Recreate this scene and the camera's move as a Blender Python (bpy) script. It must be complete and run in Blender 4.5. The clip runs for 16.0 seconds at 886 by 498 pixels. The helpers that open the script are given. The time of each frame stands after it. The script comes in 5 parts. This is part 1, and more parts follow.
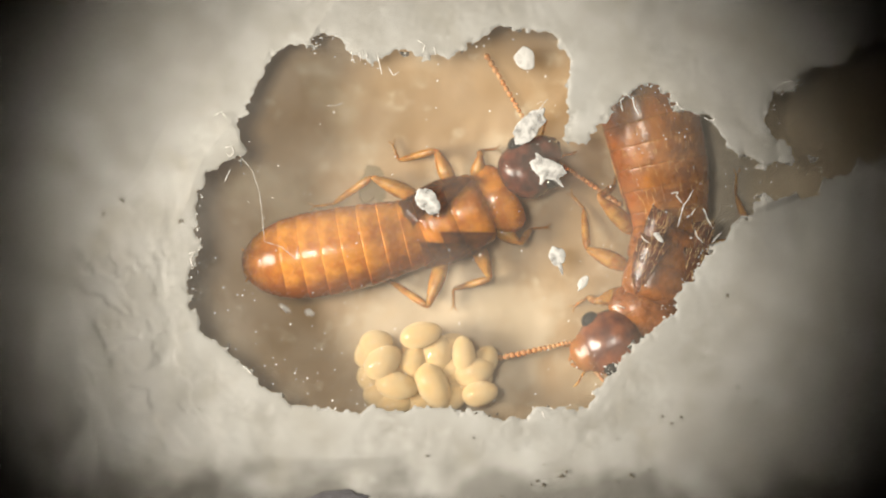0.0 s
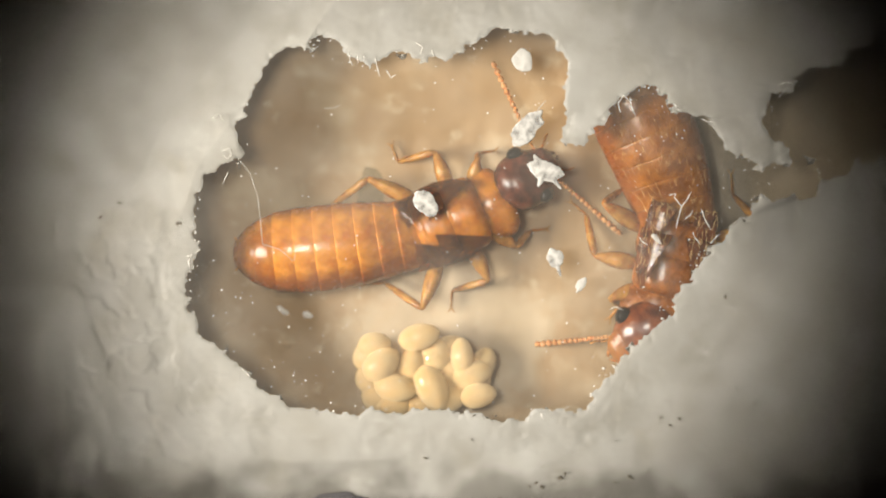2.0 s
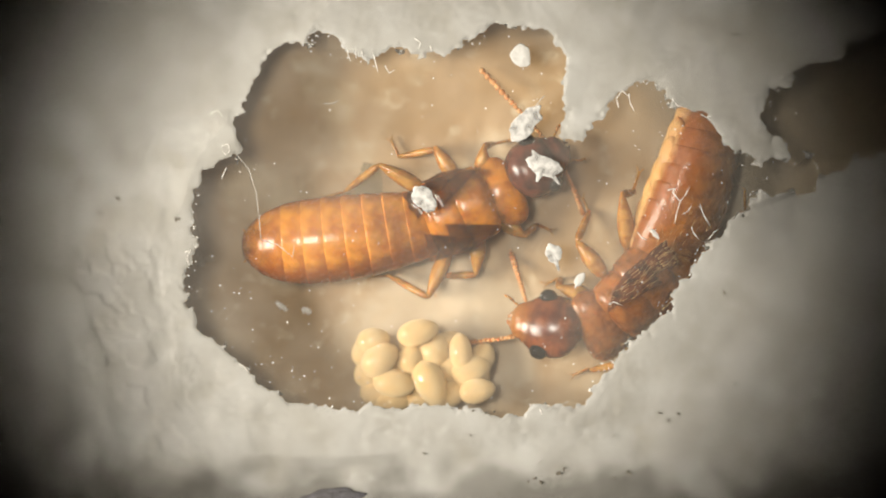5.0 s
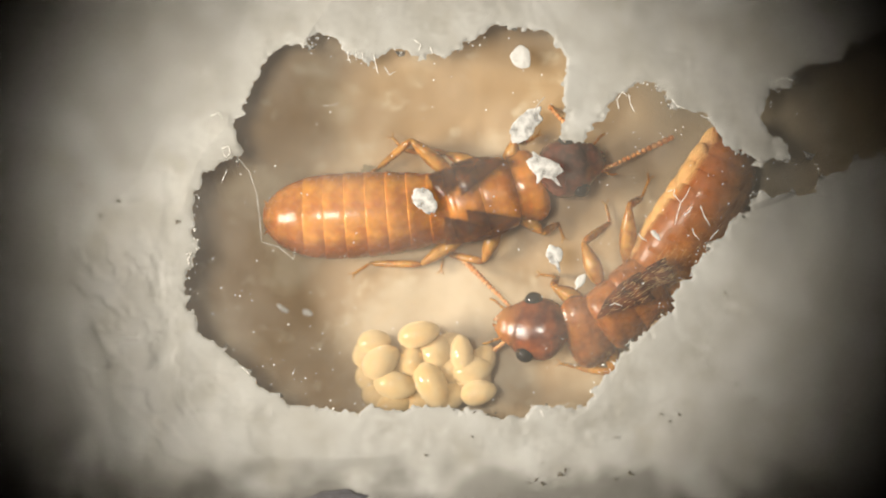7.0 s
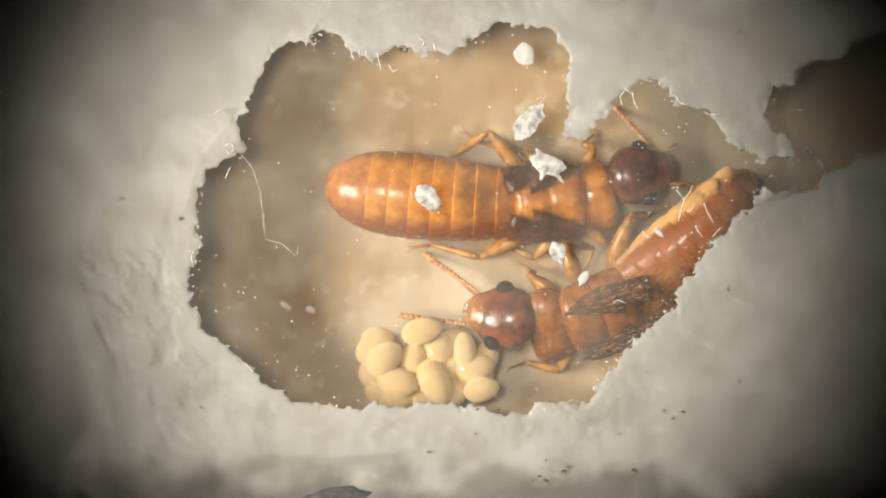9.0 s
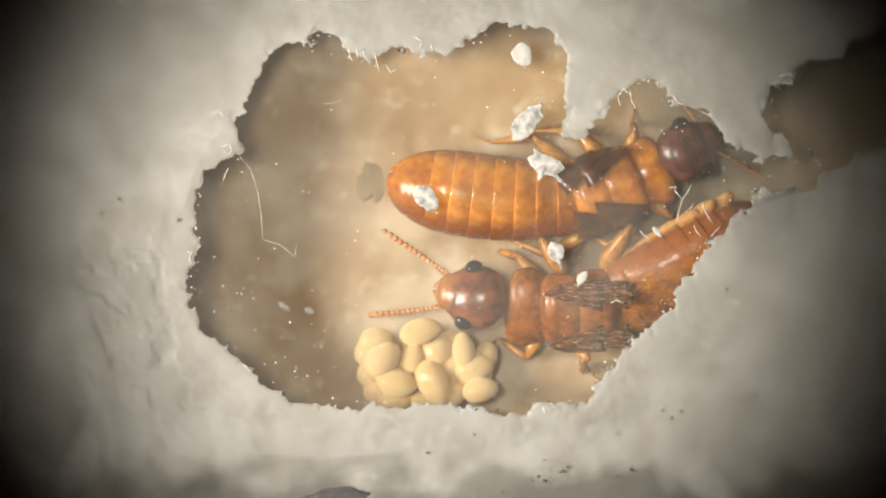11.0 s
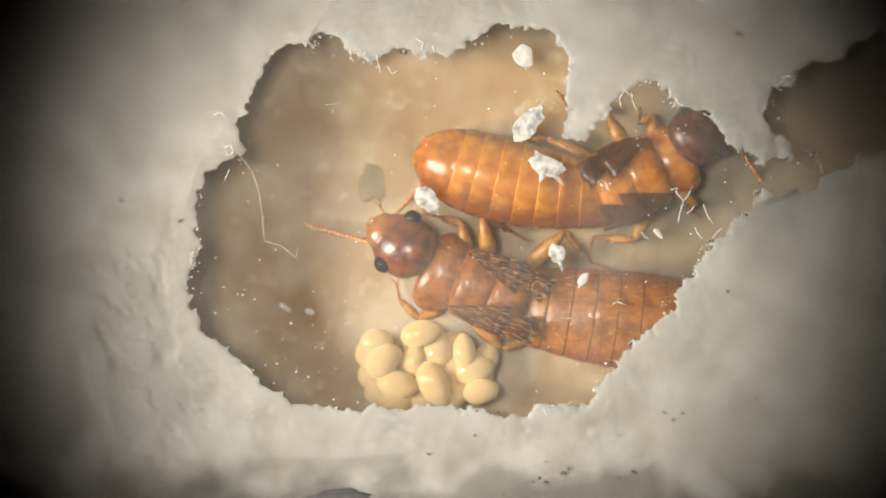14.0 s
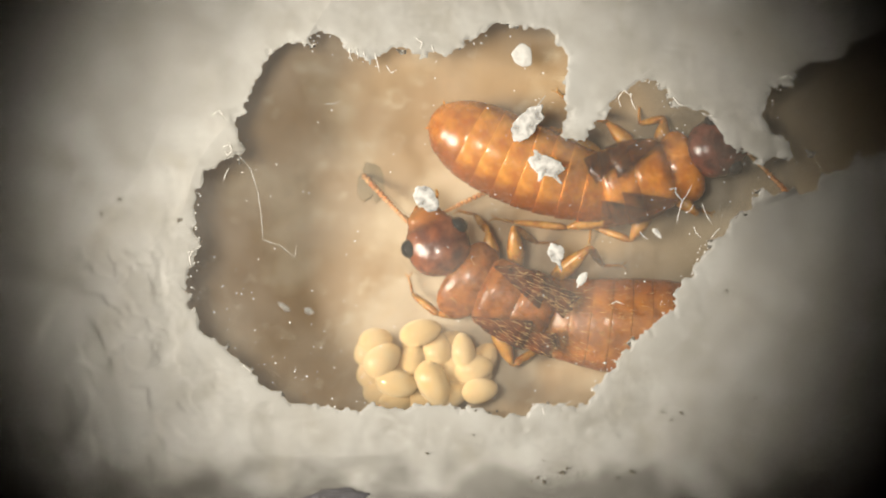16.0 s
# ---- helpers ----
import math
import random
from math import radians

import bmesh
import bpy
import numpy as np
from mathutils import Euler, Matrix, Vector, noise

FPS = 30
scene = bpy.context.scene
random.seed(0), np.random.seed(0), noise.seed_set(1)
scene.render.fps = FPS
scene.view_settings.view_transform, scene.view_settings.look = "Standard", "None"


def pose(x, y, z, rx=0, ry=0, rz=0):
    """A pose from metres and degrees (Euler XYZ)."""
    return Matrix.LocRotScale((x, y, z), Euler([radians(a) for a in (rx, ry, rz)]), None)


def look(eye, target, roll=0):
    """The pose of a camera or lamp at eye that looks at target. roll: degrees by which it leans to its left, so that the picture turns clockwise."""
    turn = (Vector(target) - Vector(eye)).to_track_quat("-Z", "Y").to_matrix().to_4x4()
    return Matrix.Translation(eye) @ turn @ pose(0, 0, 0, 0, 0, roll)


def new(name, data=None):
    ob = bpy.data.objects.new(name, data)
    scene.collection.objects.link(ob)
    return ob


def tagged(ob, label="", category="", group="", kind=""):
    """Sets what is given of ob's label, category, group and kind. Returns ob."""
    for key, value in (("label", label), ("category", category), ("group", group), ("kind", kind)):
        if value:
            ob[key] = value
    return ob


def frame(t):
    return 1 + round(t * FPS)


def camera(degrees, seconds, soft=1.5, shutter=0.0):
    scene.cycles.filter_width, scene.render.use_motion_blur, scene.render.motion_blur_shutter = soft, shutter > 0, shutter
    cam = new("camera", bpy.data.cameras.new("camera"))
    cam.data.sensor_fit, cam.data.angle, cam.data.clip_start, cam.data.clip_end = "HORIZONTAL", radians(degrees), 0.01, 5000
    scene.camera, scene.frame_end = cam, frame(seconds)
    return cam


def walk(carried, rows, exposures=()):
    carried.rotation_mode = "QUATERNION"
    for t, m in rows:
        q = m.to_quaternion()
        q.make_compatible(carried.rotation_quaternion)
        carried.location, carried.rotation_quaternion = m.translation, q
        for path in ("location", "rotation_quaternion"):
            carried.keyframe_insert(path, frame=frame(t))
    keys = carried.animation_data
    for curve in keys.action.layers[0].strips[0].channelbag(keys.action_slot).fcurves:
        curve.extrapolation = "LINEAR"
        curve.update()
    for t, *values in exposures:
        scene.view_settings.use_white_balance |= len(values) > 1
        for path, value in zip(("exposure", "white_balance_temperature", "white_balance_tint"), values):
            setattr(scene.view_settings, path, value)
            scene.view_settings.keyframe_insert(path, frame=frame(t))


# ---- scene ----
# Two termites and their eggs in a plaster chamber under a cover glass, seen through a microscope.
# All sizes below are written in millimetres and brought to metres by MM.
MM = 0.001


def at(x, y, z, rx=0.0, ry=0.0, rz=0.0):
    return pose(x * MM, y * MM, z * MM, rx, ry, rz)


# ---- camera: it hangs over the cover glass and sways a little ----
cam = camera(20, 16.0, soft=1.9)
cam.data.dof.use_dof, cam.data.dof.focus_distance, cam.data.dof.aperture_fstop = True, 55.9 * MM, 72
SWAY = [
    (0, 0, 0, 0),
    (0.5, 0.021, 0.009, -0.077),
    (1, 0.028, 0.018, -0.087),
    (1.5, 0.032, 0.027, -0.112),
    (2, 0.044, 0.046, -0.129),
    (2.5, 0.062, 0.048, -0.141),
    (3, 0.094, -0.001, -0.236),
    (3.5, 0.113, -0.069, -0.21),
    (4, 0.111, -0.081, -0.188),
    (6.5, 0.026, -0.011, -0.298),
    (7, 0.06, -0.018, -0.365),
    (7.5, 0.066, -0.04, -0.351),
    (8, 0.019, -0.078, -0.473),
    (8.5, -0.001, -0.084, -0.429),
    (9, -0.013, -0.086, -0.372),
    (11.5, 0.044, -0.065, -0.542),
    (12, 0.059, -0.049, -0.525),
    (12.5, 0.061, -0.044, -0.541),
    (13, 0.06, -0.039, -0.489),
    (13.5, 0.04, -0.038, -0.471),
    (14, 0.001, -0.045, -0.433),
    (14.5, -0.012, -0.047, -0.376),
    (15, -0.012, -0.048, -0.378),
    (15.5, 0.007, -0.066, -0.374),
    (16, 0.027, -0.058, -0.371),
]
walk(cam, [(t, at(x, y, 55.579, 0, 0, turn)) for t, x, y, turn in SWAY])

# ---- light: a dark room, a gooseneck lamp low on one side and the microscope's own lamp from above ----
world = bpy.data.worlds.new("dark_room")
world.use_nodes = True
world.node_tree.nodes["Background"].inputs["Color"].default_value = (1.0, 0.80, 0.58, 1)
world.node_tree.nodes["Background"].inputs["Strength"].default_value = 0.03
scene.world = world


def panel(name, eye, target, watts, wide, high, colour):
    lamp = bpy.data.lights.new(name, "AREA")
    lamp.shape, lamp.size, lamp.size_y = "RECTANGLE", wide * MM, high * MM
    lamp.energy, lamp.color = watts, colour
    ob = new(name, lamp)
    ob.matrix_world = look([c * MM for c in eye], [c * MM for c in target])
    return ob


panel("gooseneck_lamp", (-70, -3, 49), (0.2, 0.4, -0.8), 0.140, 28, 44, (1.0, 0.90, 0.755))
panel("microscope_lamp", (-7.5, 2, 43.4), (0.15, 0.2, 0.0), 0.0095, 7, 7, (1.0, 0.932, 0.81))
scene.view_settings.exposure = 0.0


# ---- materials ----
def material(name, colour, rough=0.6, **inputs):
    m = bpy.data.materials.new(name)
    m.use_nodes = True
    shader = m.node_tree.nodes["Principled BSDF"]
    shader.inputs["Base Color"].default_value = (*colour, 1)
    shader.inputs["Roughness"].default_value = rough
    for key, value in inputs.items():
        shader.inputs[key.replace("_", " ")].default_value = value
    return m


def mottled(m, dark, light, size, spread=(0.35, 0.65), detail=6.0, second=None):
    """Two tones in patches of a size in millimetres, and if wished a third in larger stains."""
    nodes, links = m.node_tree.nodes, m.node_tree.links
    shader = nodes["Principled BSDF"]
    place = nodes.new("ShaderNodeTexCoord")

    def patches(size, spread, detail):
        tex = nodes.new("ShaderNodeTexNoise")
        tex.inputs["Scale"].default_value = 1 / (size * MM)
        tex.inputs["Detail"].default_value = detail
        links.new(place.outputs["Object"], tex.inputs["Vector"])
        span = nodes.new("ShaderNodeMapRange")
        span.inputs["From Min"].default_value, span.inputs["From Max"].default_value = spread
        links.new(tex.outputs["Fac"], span.inputs["Value"])
        return span.outputs["Result"]

    mix = nodes.new("ShaderNodeMix")
    mix.data_type = "RGBA"
    mix.inputs["A"].default_value, mix.inputs["B"].default_value = (*dark, 1), (*light, 1)
    links.new(patches(size, spread, detail), mix.inputs["Factor"])
    result = mix.outputs["Result"]
    for colour, size2, spread2 in second or ():
        more = nodes.new("ShaderNodeMix")
        more.data_type = "RGBA"
        more.inputs["B"].default_value = (*colour, 1)
        links.new(result, more.inputs["A"])
        links.new(patches(size2, spread2, 4.0), more.inputs["Factor"])
        result = more.outputs["Result"]
    links.new(result, shader.inputs["Base Color"])
    return m


def graded(m, axis, colour, near, far, most=0.85, side=0, ragged=0.0):
    """Another colour towards one side of a shell: from and to where, in millimetres. X along, |Y| across (or one side of it), Z upwards."""
    nodes, links = m.node_tree.nodes, m.node_tree.links
    base = nodes["Principled BSDF"].inputs["Base Color"]
    place, parts, span, mix = nodes.new("ShaderNodeTexCoord"), nodes.new("ShaderNodeSeparateXYZ"), nodes.new("ShaderNodeMapRange"), nodes.new("ShaderNodeMix")
    span.interpolation_type, mix.data_type = "SMOOTHSTEP", "RGBA"
    span.inputs["From Min"].default_value, span.inputs["From Max"].default_value = near * MM, far * MM
    span.inputs["To Max"].default_value = most
    mix.inputs["B"].default_value = (*colour, 1)
    links.new(place.outputs["Object"], parts.inputs["Vector"])
    way = parts.outputs[axis]
    if axis == "Y":
        wide = nodes.new("ShaderNodeMath")
        wide.operation = "MULTIPLY" if side else "ABSOLUTE"
        wide.inputs[1].default_value = side
        links.new(parts.outputs["Y"], wide.inputs[0])
        way = wide.outputs["Value"]
    if ragged:
        tex, shift, add = nodes.new("ShaderNodeTexNoise"), nodes.new("ShaderNodeMath"), nodes.new("ShaderNodeMath")
        tex.inputs["Scale"].default_value, tex.inputs["Detail"].default_value = 1 / (0.55 * MM), 4
        shift.operation = "MULTIPLY_ADD"
        shift.inputs[1].default_value, shift.inputs[2].default_value = 4 * ragged * MM, -2 * ragged * MM
        links.new(place.outputs["Object"], tex.inputs["Vector"])
        links.new(tex.outputs["Fac"], shift.inputs[0])
        links.new(way, add.inputs[0])
        links.new(shift.outputs["Value"], add.inputs[1])
        way = add.outputs["Value"]
    links.new(way, span.inputs["Value"])
    links.new(span.outputs["Result"], mix.inputs["Factor"])
    links.new(base.links[0].from_socket, mix.inputs["A"])
    links.new(mix.outputs["Result"], base)
    return m


def edged(m, colour, near, far, ragged, most):
    """Another colour along the lower edge of a sheet, its border broken up: from and to which y, in millimetres."""
    nodes, links = m.node_tree.nodes, m.node_tree.links
    base = nodes["Principled BSDF"].inputs["Base Color"]
    place, parts, tex, shift, add, span, mix = [nodes.new("ShaderNode" + kind) for kind in ("TexCoord", "SeparateXYZ", "TexNoise", "Math", "Math", "MapRange", "Mix")]
    tex.inputs["Scale"].default_value, tex.inputs["Detail"].default_value = 1 / (1.6 * MM), 6
    shift.operation, add.operation, span.interpolation_type, mix.data_type = "MULTIPLY_ADD", "ADD", "SMOOTHSTEP", "RGBA"
    shift.inputs[1].default_value, shift.inputs[2].default_value = 4 * ragged * MM, -2 * ragged * MM
    span.inputs["From Min"].default_value, span.inputs["From Max"].default_value, span.inputs["To Max"].default_value = near * MM, far * MM, most
    mix.inputs["B"].default_value = (*colour, 1)
    links.new(place.outputs["Object"], parts.inputs["Vector"])
    links.new(place.outputs["Object"], tex.inputs["Vector"])
    links.new(tex.outputs["Fac"], shift.inputs[0])
    links.new(parts.outputs["Y"], add.inputs[0])
    links.new(shift.outputs["Value"], add.inputs[1])
    links.new(add.outputs["Value"], span.inputs["Value"])
    links.new(span.outputs["Result"], mix.inputs["Factor"])
    links.new(base.links[0].from_socket, mix.inputs["A"])
    links.new(mix.outputs["Result"], base)
    return m


def paled(m, x, y, near, far, colour, most):
    """A ragged pale patch round one spot of a sheet: its full and its outer radius in millimetres."""
    nodes, links = m.node_tree.nodes, m.node_tree.links
    base = nodes["Principled BSDF"].inputs["Base Color"]
    place, flat, away, tex, shift, add, span, mix = [nodes.new("ShaderNode" + kind) for kind in ("TexCoord", "VectorMath", "VectorMath", "TexNoise", "Math", "Math", "MapRange", "Mix")]
    flat.operation, away.operation = "MULTIPLY", "DISTANCE"
    flat.inputs[1].default_value, away.inputs[1].default_value = (1, 1, 0), (x * MM, y * MM, 0)
    tex.inputs["Scale"].default_value, tex.inputs["Detail"].default_value = 1 / (0.9 * MM), 6
    shift.operation, add.operation, span.interpolation_type, mix.data_type = "MULTIPLY_ADD", "ADD", "SMOOTHSTEP", "RGBA"
    shift.inputs[1].default_value, shift.inputs[2].default_value = 3.6 * MM, -1.8 * MM
    span.inputs["From Min"].default_value, span.inputs["From Max"].default_value, span.inputs["To Max"].default_value = far * MM, near * MM, most
    mix.inputs["B"].default_value = (*colour, 1)
    links.new(place.outputs["Object"], flat.inputs[0])
    links.new(place.outputs["Object"], tex.inputs["Vector"])
    links.new(flat.outputs["Vector"], away.inputs[0])
    links.new(tex.outputs["Fac"], shift.inputs[0])
    links.new(away.outputs["Value"], add.inputs[0])
    links.new(shift.outputs["Value"], add.inputs[1])
    links.new(add.outputs["Value"], span.inputs["Value"])
    links.new(span.outputs["Result"], mix.inputs["Factor"])
    links.new(base.links[0].from_socket, mix.inputs["A"])
    links.new(mix.outputs["Result"], base)
    return m


def relief(m, size, height, strength=1.0, detail=5.0):
    """Fine bumps: their size and height in millimetres."""
    nodes, links = m.node_tree.nodes, m.node_tree.links
    place = nodes.new("ShaderNodeTexCoord")
    tex = nodes.new("ShaderNodeTexNoise")
    tex.inputs["Scale"].default_value = 1 / (size * MM)
    tex.inputs["Detail"].default_value = detail
    bump = nodes.new("ShaderNodeBump")
    bump.inputs["Distance"].default_value = height * MM
    bump.inputs["Strength"].default_value = strength
    links.new(place.outputs["Object"], tex.inputs["Vector"])
    links.new(tex.outputs["Fac"], bump.inputs["Height"])
    links.new(bump.outputs["Normal"], m.node_tree.nodes["Principled BSDF"].inputs["Normal"])
    return m


def flesh(name, dark, light, size, rough, bumps=0.005, wet=0.08):
    """Translucent shell of an insect, with uneven gloss."""
    m = material(name, light, rough, Subsurface_Weight=0.8, Subsurface_Scale=0.12 * MM, IOR=1.45, Coat_Weight=wet, Coat_Roughness=0.16)
    nodes, links = m.node_tree.nodes, m.node_tree.links
    shader = nodes["Principled BSDF"]
    shader.subsurface_method = "BURLEY"
    shader.inputs["Subsurface Radius"].default_value = (1.0, 0.55, 0.3)
    mottled(m, dark, light, size, (0.38, 0.62))
    place, tex, span = nodes.new("ShaderNodeTexCoord"), nodes.new("ShaderNodeTexNoise"), nodes.new("ShaderNodeMapRange")
    tex.inputs["Scale"].default_value, tex.inputs["Detail"].default_value = 1 / (0.16 * MM), 4
    span.inputs["From Min"].default_value, span.inputs["From Max"].default_value = 0.35, 0.65
    span.inputs["To Min"].default_value, span.inputs["To Max"].default_value = rough * 0.6, rough * 1.4
    links.new(place.outputs["Object"], tex.inputs["Vector"])
    links.new(tex.outputs["Fac"], span.inputs["Value"])
    links.new(span.outputs["Result"], shader.inputs["Roughness"])
    return relief(m, 0.13, bumps)


def glassy(m, share, tint, glow=0.0):
    """Lets a share of the light straight through, tinted, and passes a share of the rest on as a diffuse glow."""
    nodes, links = m.node_tree.nodes, m.node_tree.links
    clear, both = nodes.new("ShaderNodeBsdfTransparent"), nodes.new("ShaderNodeMixShader")
    clear.inputs["Color"].default_value = (*tint, 1)
    both.inputs["Fac"].default_value = share
    shader = nodes["Principled BSDF"]
    body = shader.outputs["BSDF"]
    if glow:
        deep, mixed = nodes.new("ShaderNodeBsdfTranslucent"), nodes.new("ShaderNodeMixShader")
        mixed.inputs["Fac"].default_value = glow
        links.new(shader.inputs["Base Color"].links[0].from_socket, deep.inputs["Color"])
        links.new(body, mixed.inputs[1])
        links.new(deep.outputs["BSDF"], mixed.inputs[2])
        body = mixed.outputs["Shader"]
    links.new(body, both.inputs[1])
    links.new(clear.outputs["BSDF"], both.inputs[2])
    links.new(both.outputs["Shader"], nodes["Material Output"].inputs["Surface"])
    return m


plaster = relief(mottled(material("plaster", (0.42, 0.42, 0.40), 0.5), (0.345, 0.34, 0.315), (0.425, 0.425, 0.41), 0.9,
                         second=[((0.335, 0.32, 0.28), 3.2, (0.5, 0.8)), ((0.495, 0.50, 0.49), 1.7, (0.5, 0.75)), ((0.31, 0.295, 0.25), 1.2, (0.6, 0.85)), ((0.475, 0.475, 0.46), 0.3, (0.56, 0.78))]), 0.2, 0.007)
# plaster is darker along its lower edge
edged(plaster, (0.11, 0.107, 0.096), -4.75, -5.6, 0.8, 0.85)
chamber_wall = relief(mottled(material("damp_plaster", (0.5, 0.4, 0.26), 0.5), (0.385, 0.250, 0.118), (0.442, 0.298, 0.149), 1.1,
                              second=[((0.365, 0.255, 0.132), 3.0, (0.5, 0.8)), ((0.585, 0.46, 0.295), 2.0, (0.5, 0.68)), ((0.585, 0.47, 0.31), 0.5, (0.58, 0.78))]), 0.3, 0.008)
# floor colour darkens towards the gallery, standing in for the shade in there
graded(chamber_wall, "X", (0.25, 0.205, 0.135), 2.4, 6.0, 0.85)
# whitish floor round the eggs, also painted lighter to lift the heap's shadow
paled(chamber_wall, 0.3, -2.3, 1.2, 3.0, (0.66, 0.57, 0.42), 0.6)


def pane_material():
    """A thin pane with an anti-reflection coat: it lets light straight through and hardly mirrors."""
    m = bpy.data.materials.new("glass")
    m.use_nodes = True
    nodes, links = m.node_tree.nodes, m.node_tree.links
    nodes.remove(nodes["Principled BSDF"])
    clear, mirror, both, edge = nodes.new("ShaderNodeBsdfTransparent"), nodes.new("ShaderNodeBsdfGlossy"), nodes.new("ShaderNodeMixShader"), nodes.new("ShaderNodeFresnel")
    mirror.inputs["Roughness"].default_value = 0.3
    edge.inputs["IOR"].default_value = 1.03
    links.new(edge.outputs["Fac"], both.inputs["Fac"])
    links.new(clear.outputs["BSDF"], both.inputs[1])
    links.new(mirror.outputs["BSDF"], both.inputs[2])
    links.new(both.outputs["Shader"], nodes["Material Output"].inputs["Surface"])
    return m


glass = pane_material()
# one flank and the tail are darker: shade put into the shell colours
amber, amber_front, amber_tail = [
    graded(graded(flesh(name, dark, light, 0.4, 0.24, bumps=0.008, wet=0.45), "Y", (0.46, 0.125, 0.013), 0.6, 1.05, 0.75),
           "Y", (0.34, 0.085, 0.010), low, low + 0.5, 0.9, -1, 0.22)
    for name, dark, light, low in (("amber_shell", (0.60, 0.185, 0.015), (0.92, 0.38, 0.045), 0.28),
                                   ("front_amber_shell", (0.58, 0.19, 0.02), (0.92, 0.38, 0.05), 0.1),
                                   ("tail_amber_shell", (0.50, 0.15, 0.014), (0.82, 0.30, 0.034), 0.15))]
amber_brown = graded(graded(flesh("brown_amber_shell", (0.27, 0.085, 0.013), (0.55, 0.198, 0.028), 0.45, 0.36, bumps=0.018, wet=0.35), "Y", (0.38, 0.10, 0.013), 0.4, 1.1),
                     "Z", (0.88, 0.52, 0.20), -0.05, -0.42, 0.95, 0, 0.13)
thorax_brown = flesh("brown_thorax_shell", (0.25, 0.073, 0.011), (0.45, 0.145, 0.020), 0.3, 0.3, bumps=0.018, wet=0.4)
head_brown = flesh("dark_brown_shell", (0.06, 0.020, 0.015), (0.17, 0.050, 0.030), 0.3, 0.18, bumps=0.024, wet=0.7)
head_red = flesh("red_brown_shell", (0.13, 0.034, 0.018), (0.32, 0.09, 0.032), 0.35, 0.16, bumps=0.032, wet=1.0)
graded(head_red, "X", (0.60, 0.24, 0.05), 0.35, 0.85, 0.7)
thorax_amber = flesh("thorax_shell", (0.44, 0.135, 0.016), (0.74, 0.275, 0.035), 0.4, 0.24, wet=0.4)
scale_brown = flesh("wing_scale_brown", (0.13, 0.036, 0.014), (0.30, 0.09, 0.026), 0.25, 0.16, wet=0.6)
scale_amber = flesh("wing_scale_amber", (0.15, 0.042, 0.015), (0.36, 0.115, 0.03), 0.25, 0.14, bumps=0.012, wet=0.8)
leg_amber = flesh("leg_shell", (0.52, 0.19, 0.032), (0.86, 0.42, 0.085), 0.3, 0.22, bumps=0.010, wet=0.4)
antenna_amber = flesh("antenna_shell", (0.78, 0.34, 0.11), (0.92, 0.52, 0.23), 0.2, 0.4)
eye_black = material("eye_black", (0.012, 0.011, 0.012), 0.1, IOR=1.5)
hair_gold = material("golden_hair", (0.92, 0.56, 0.22), 0.3)
chalk = relief(material("white_fibre", (0.8, 0.8, 0.79), 0.7), 0.1, 0.004)
speck_white = material("speck_white", (0.88, 0.87, 0.84), 0.4)
fluff = relief(material("white_fluff", (0.78, 0.78, 0.77), 0.8, Diffuse_Roughness=1.0), 0.08, 0.004)
egg_skin = material("egg_skin", (1.0, 0.80, 0.44), 0.5, IOR=1.06, Diffuse_Roughness=1.0, Transmission_Weight=0.28, Coat_Weight=1.0, Coat_Roughness=0.06, Sheen_Weight=0.8, Sheen_Roughness=0.5)
egg_skin.node_tree.nodes["Principled BSDF"].inputs["Sheen Tint"].default_value = (1.0, 0.76, 0.42, 1)
mottled(egg_skin, (1.0, 0.775, 0.42), (1.0, 0.825, 0.52), 0.5)
glassy(egg_skin, 0.12, (1.0, 0.97, 0.9))
for shell, share, tint in ((chalk, 0.2, (1.0, 1.0, 1.0)), (amber, 0.08, (1.0, 0.62, 0.25)), (amber_front, 0.1, (1.0, 0.6, 0.25)), (amber_tail, 0.12, (1.0, 0.6, 0.25)), (amber_brown, 0.07, (0.9, 0.5, 0.2)), (thorax_brown, 0.07, (0.9, 0.5, 0.2)),
                           (thorax_amber, 0.08, (1.0, 0.55, 0.2)), (head_brown, 0.06, (0.7, 0.3, 0.15)), (head_red, 0.08, (0.8, 0.4, 0.2)),
                           (scale_brown, 0.36, (0.95, 0.66, 0.4)), (scale_amber, 0.7, (1.0, 0.76, 0.5)), (leg_amber, 0.34, (1.0, 0.7, 0.4)), (antenna_amber, 0.22, (1.0, 0.75, 0.5))):
    glassy(shell, share, tint, 0.0 if shell == chalk else 0.15)


def lacy(m, size, least, most):
    """A felt of fibres with thin and thick places."""
    nodes, links = m.node_tree.nodes, m.node_tree.links
    both = next(n for n in nodes if n.bl_idname == "ShaderNodeMixShader")
    place, tex, span = nodes.new("ShaderNodeTexCoord"), nodes.new("ShaderNodeTexNoise"), nodes.new("ShaderNodeMapRange")
    tex.inputs["Scale"].default_value, tex.inputs["Detail"].default_value = 1 / (size * MM), 4
    span.inputs["From Min"].default_value, span.inputs["From Max"].default_value = 0.4, 0.64
    span.inputs["To Min"].default_value, span.inputs["To Max"].default_value = least, most
    links.new(place.outputs["Object"], tex.inputs["Vector"])
    links.new(tex.outputs["Fac"], span.inputs["Value"])
    links.new(span.outputs["Result"], both.inputs["Fac"])
    return m


thin_fluff = glassy(material("thin_white_fluff", (0.96, 0.955, 0.93), 0.5), 0.5, (1.0, 1.0, 1.0))
lacy(glassy(fluff, 0.2, (1.0, 1.0, 1.0)), 0.22, 0.08, 0.72)
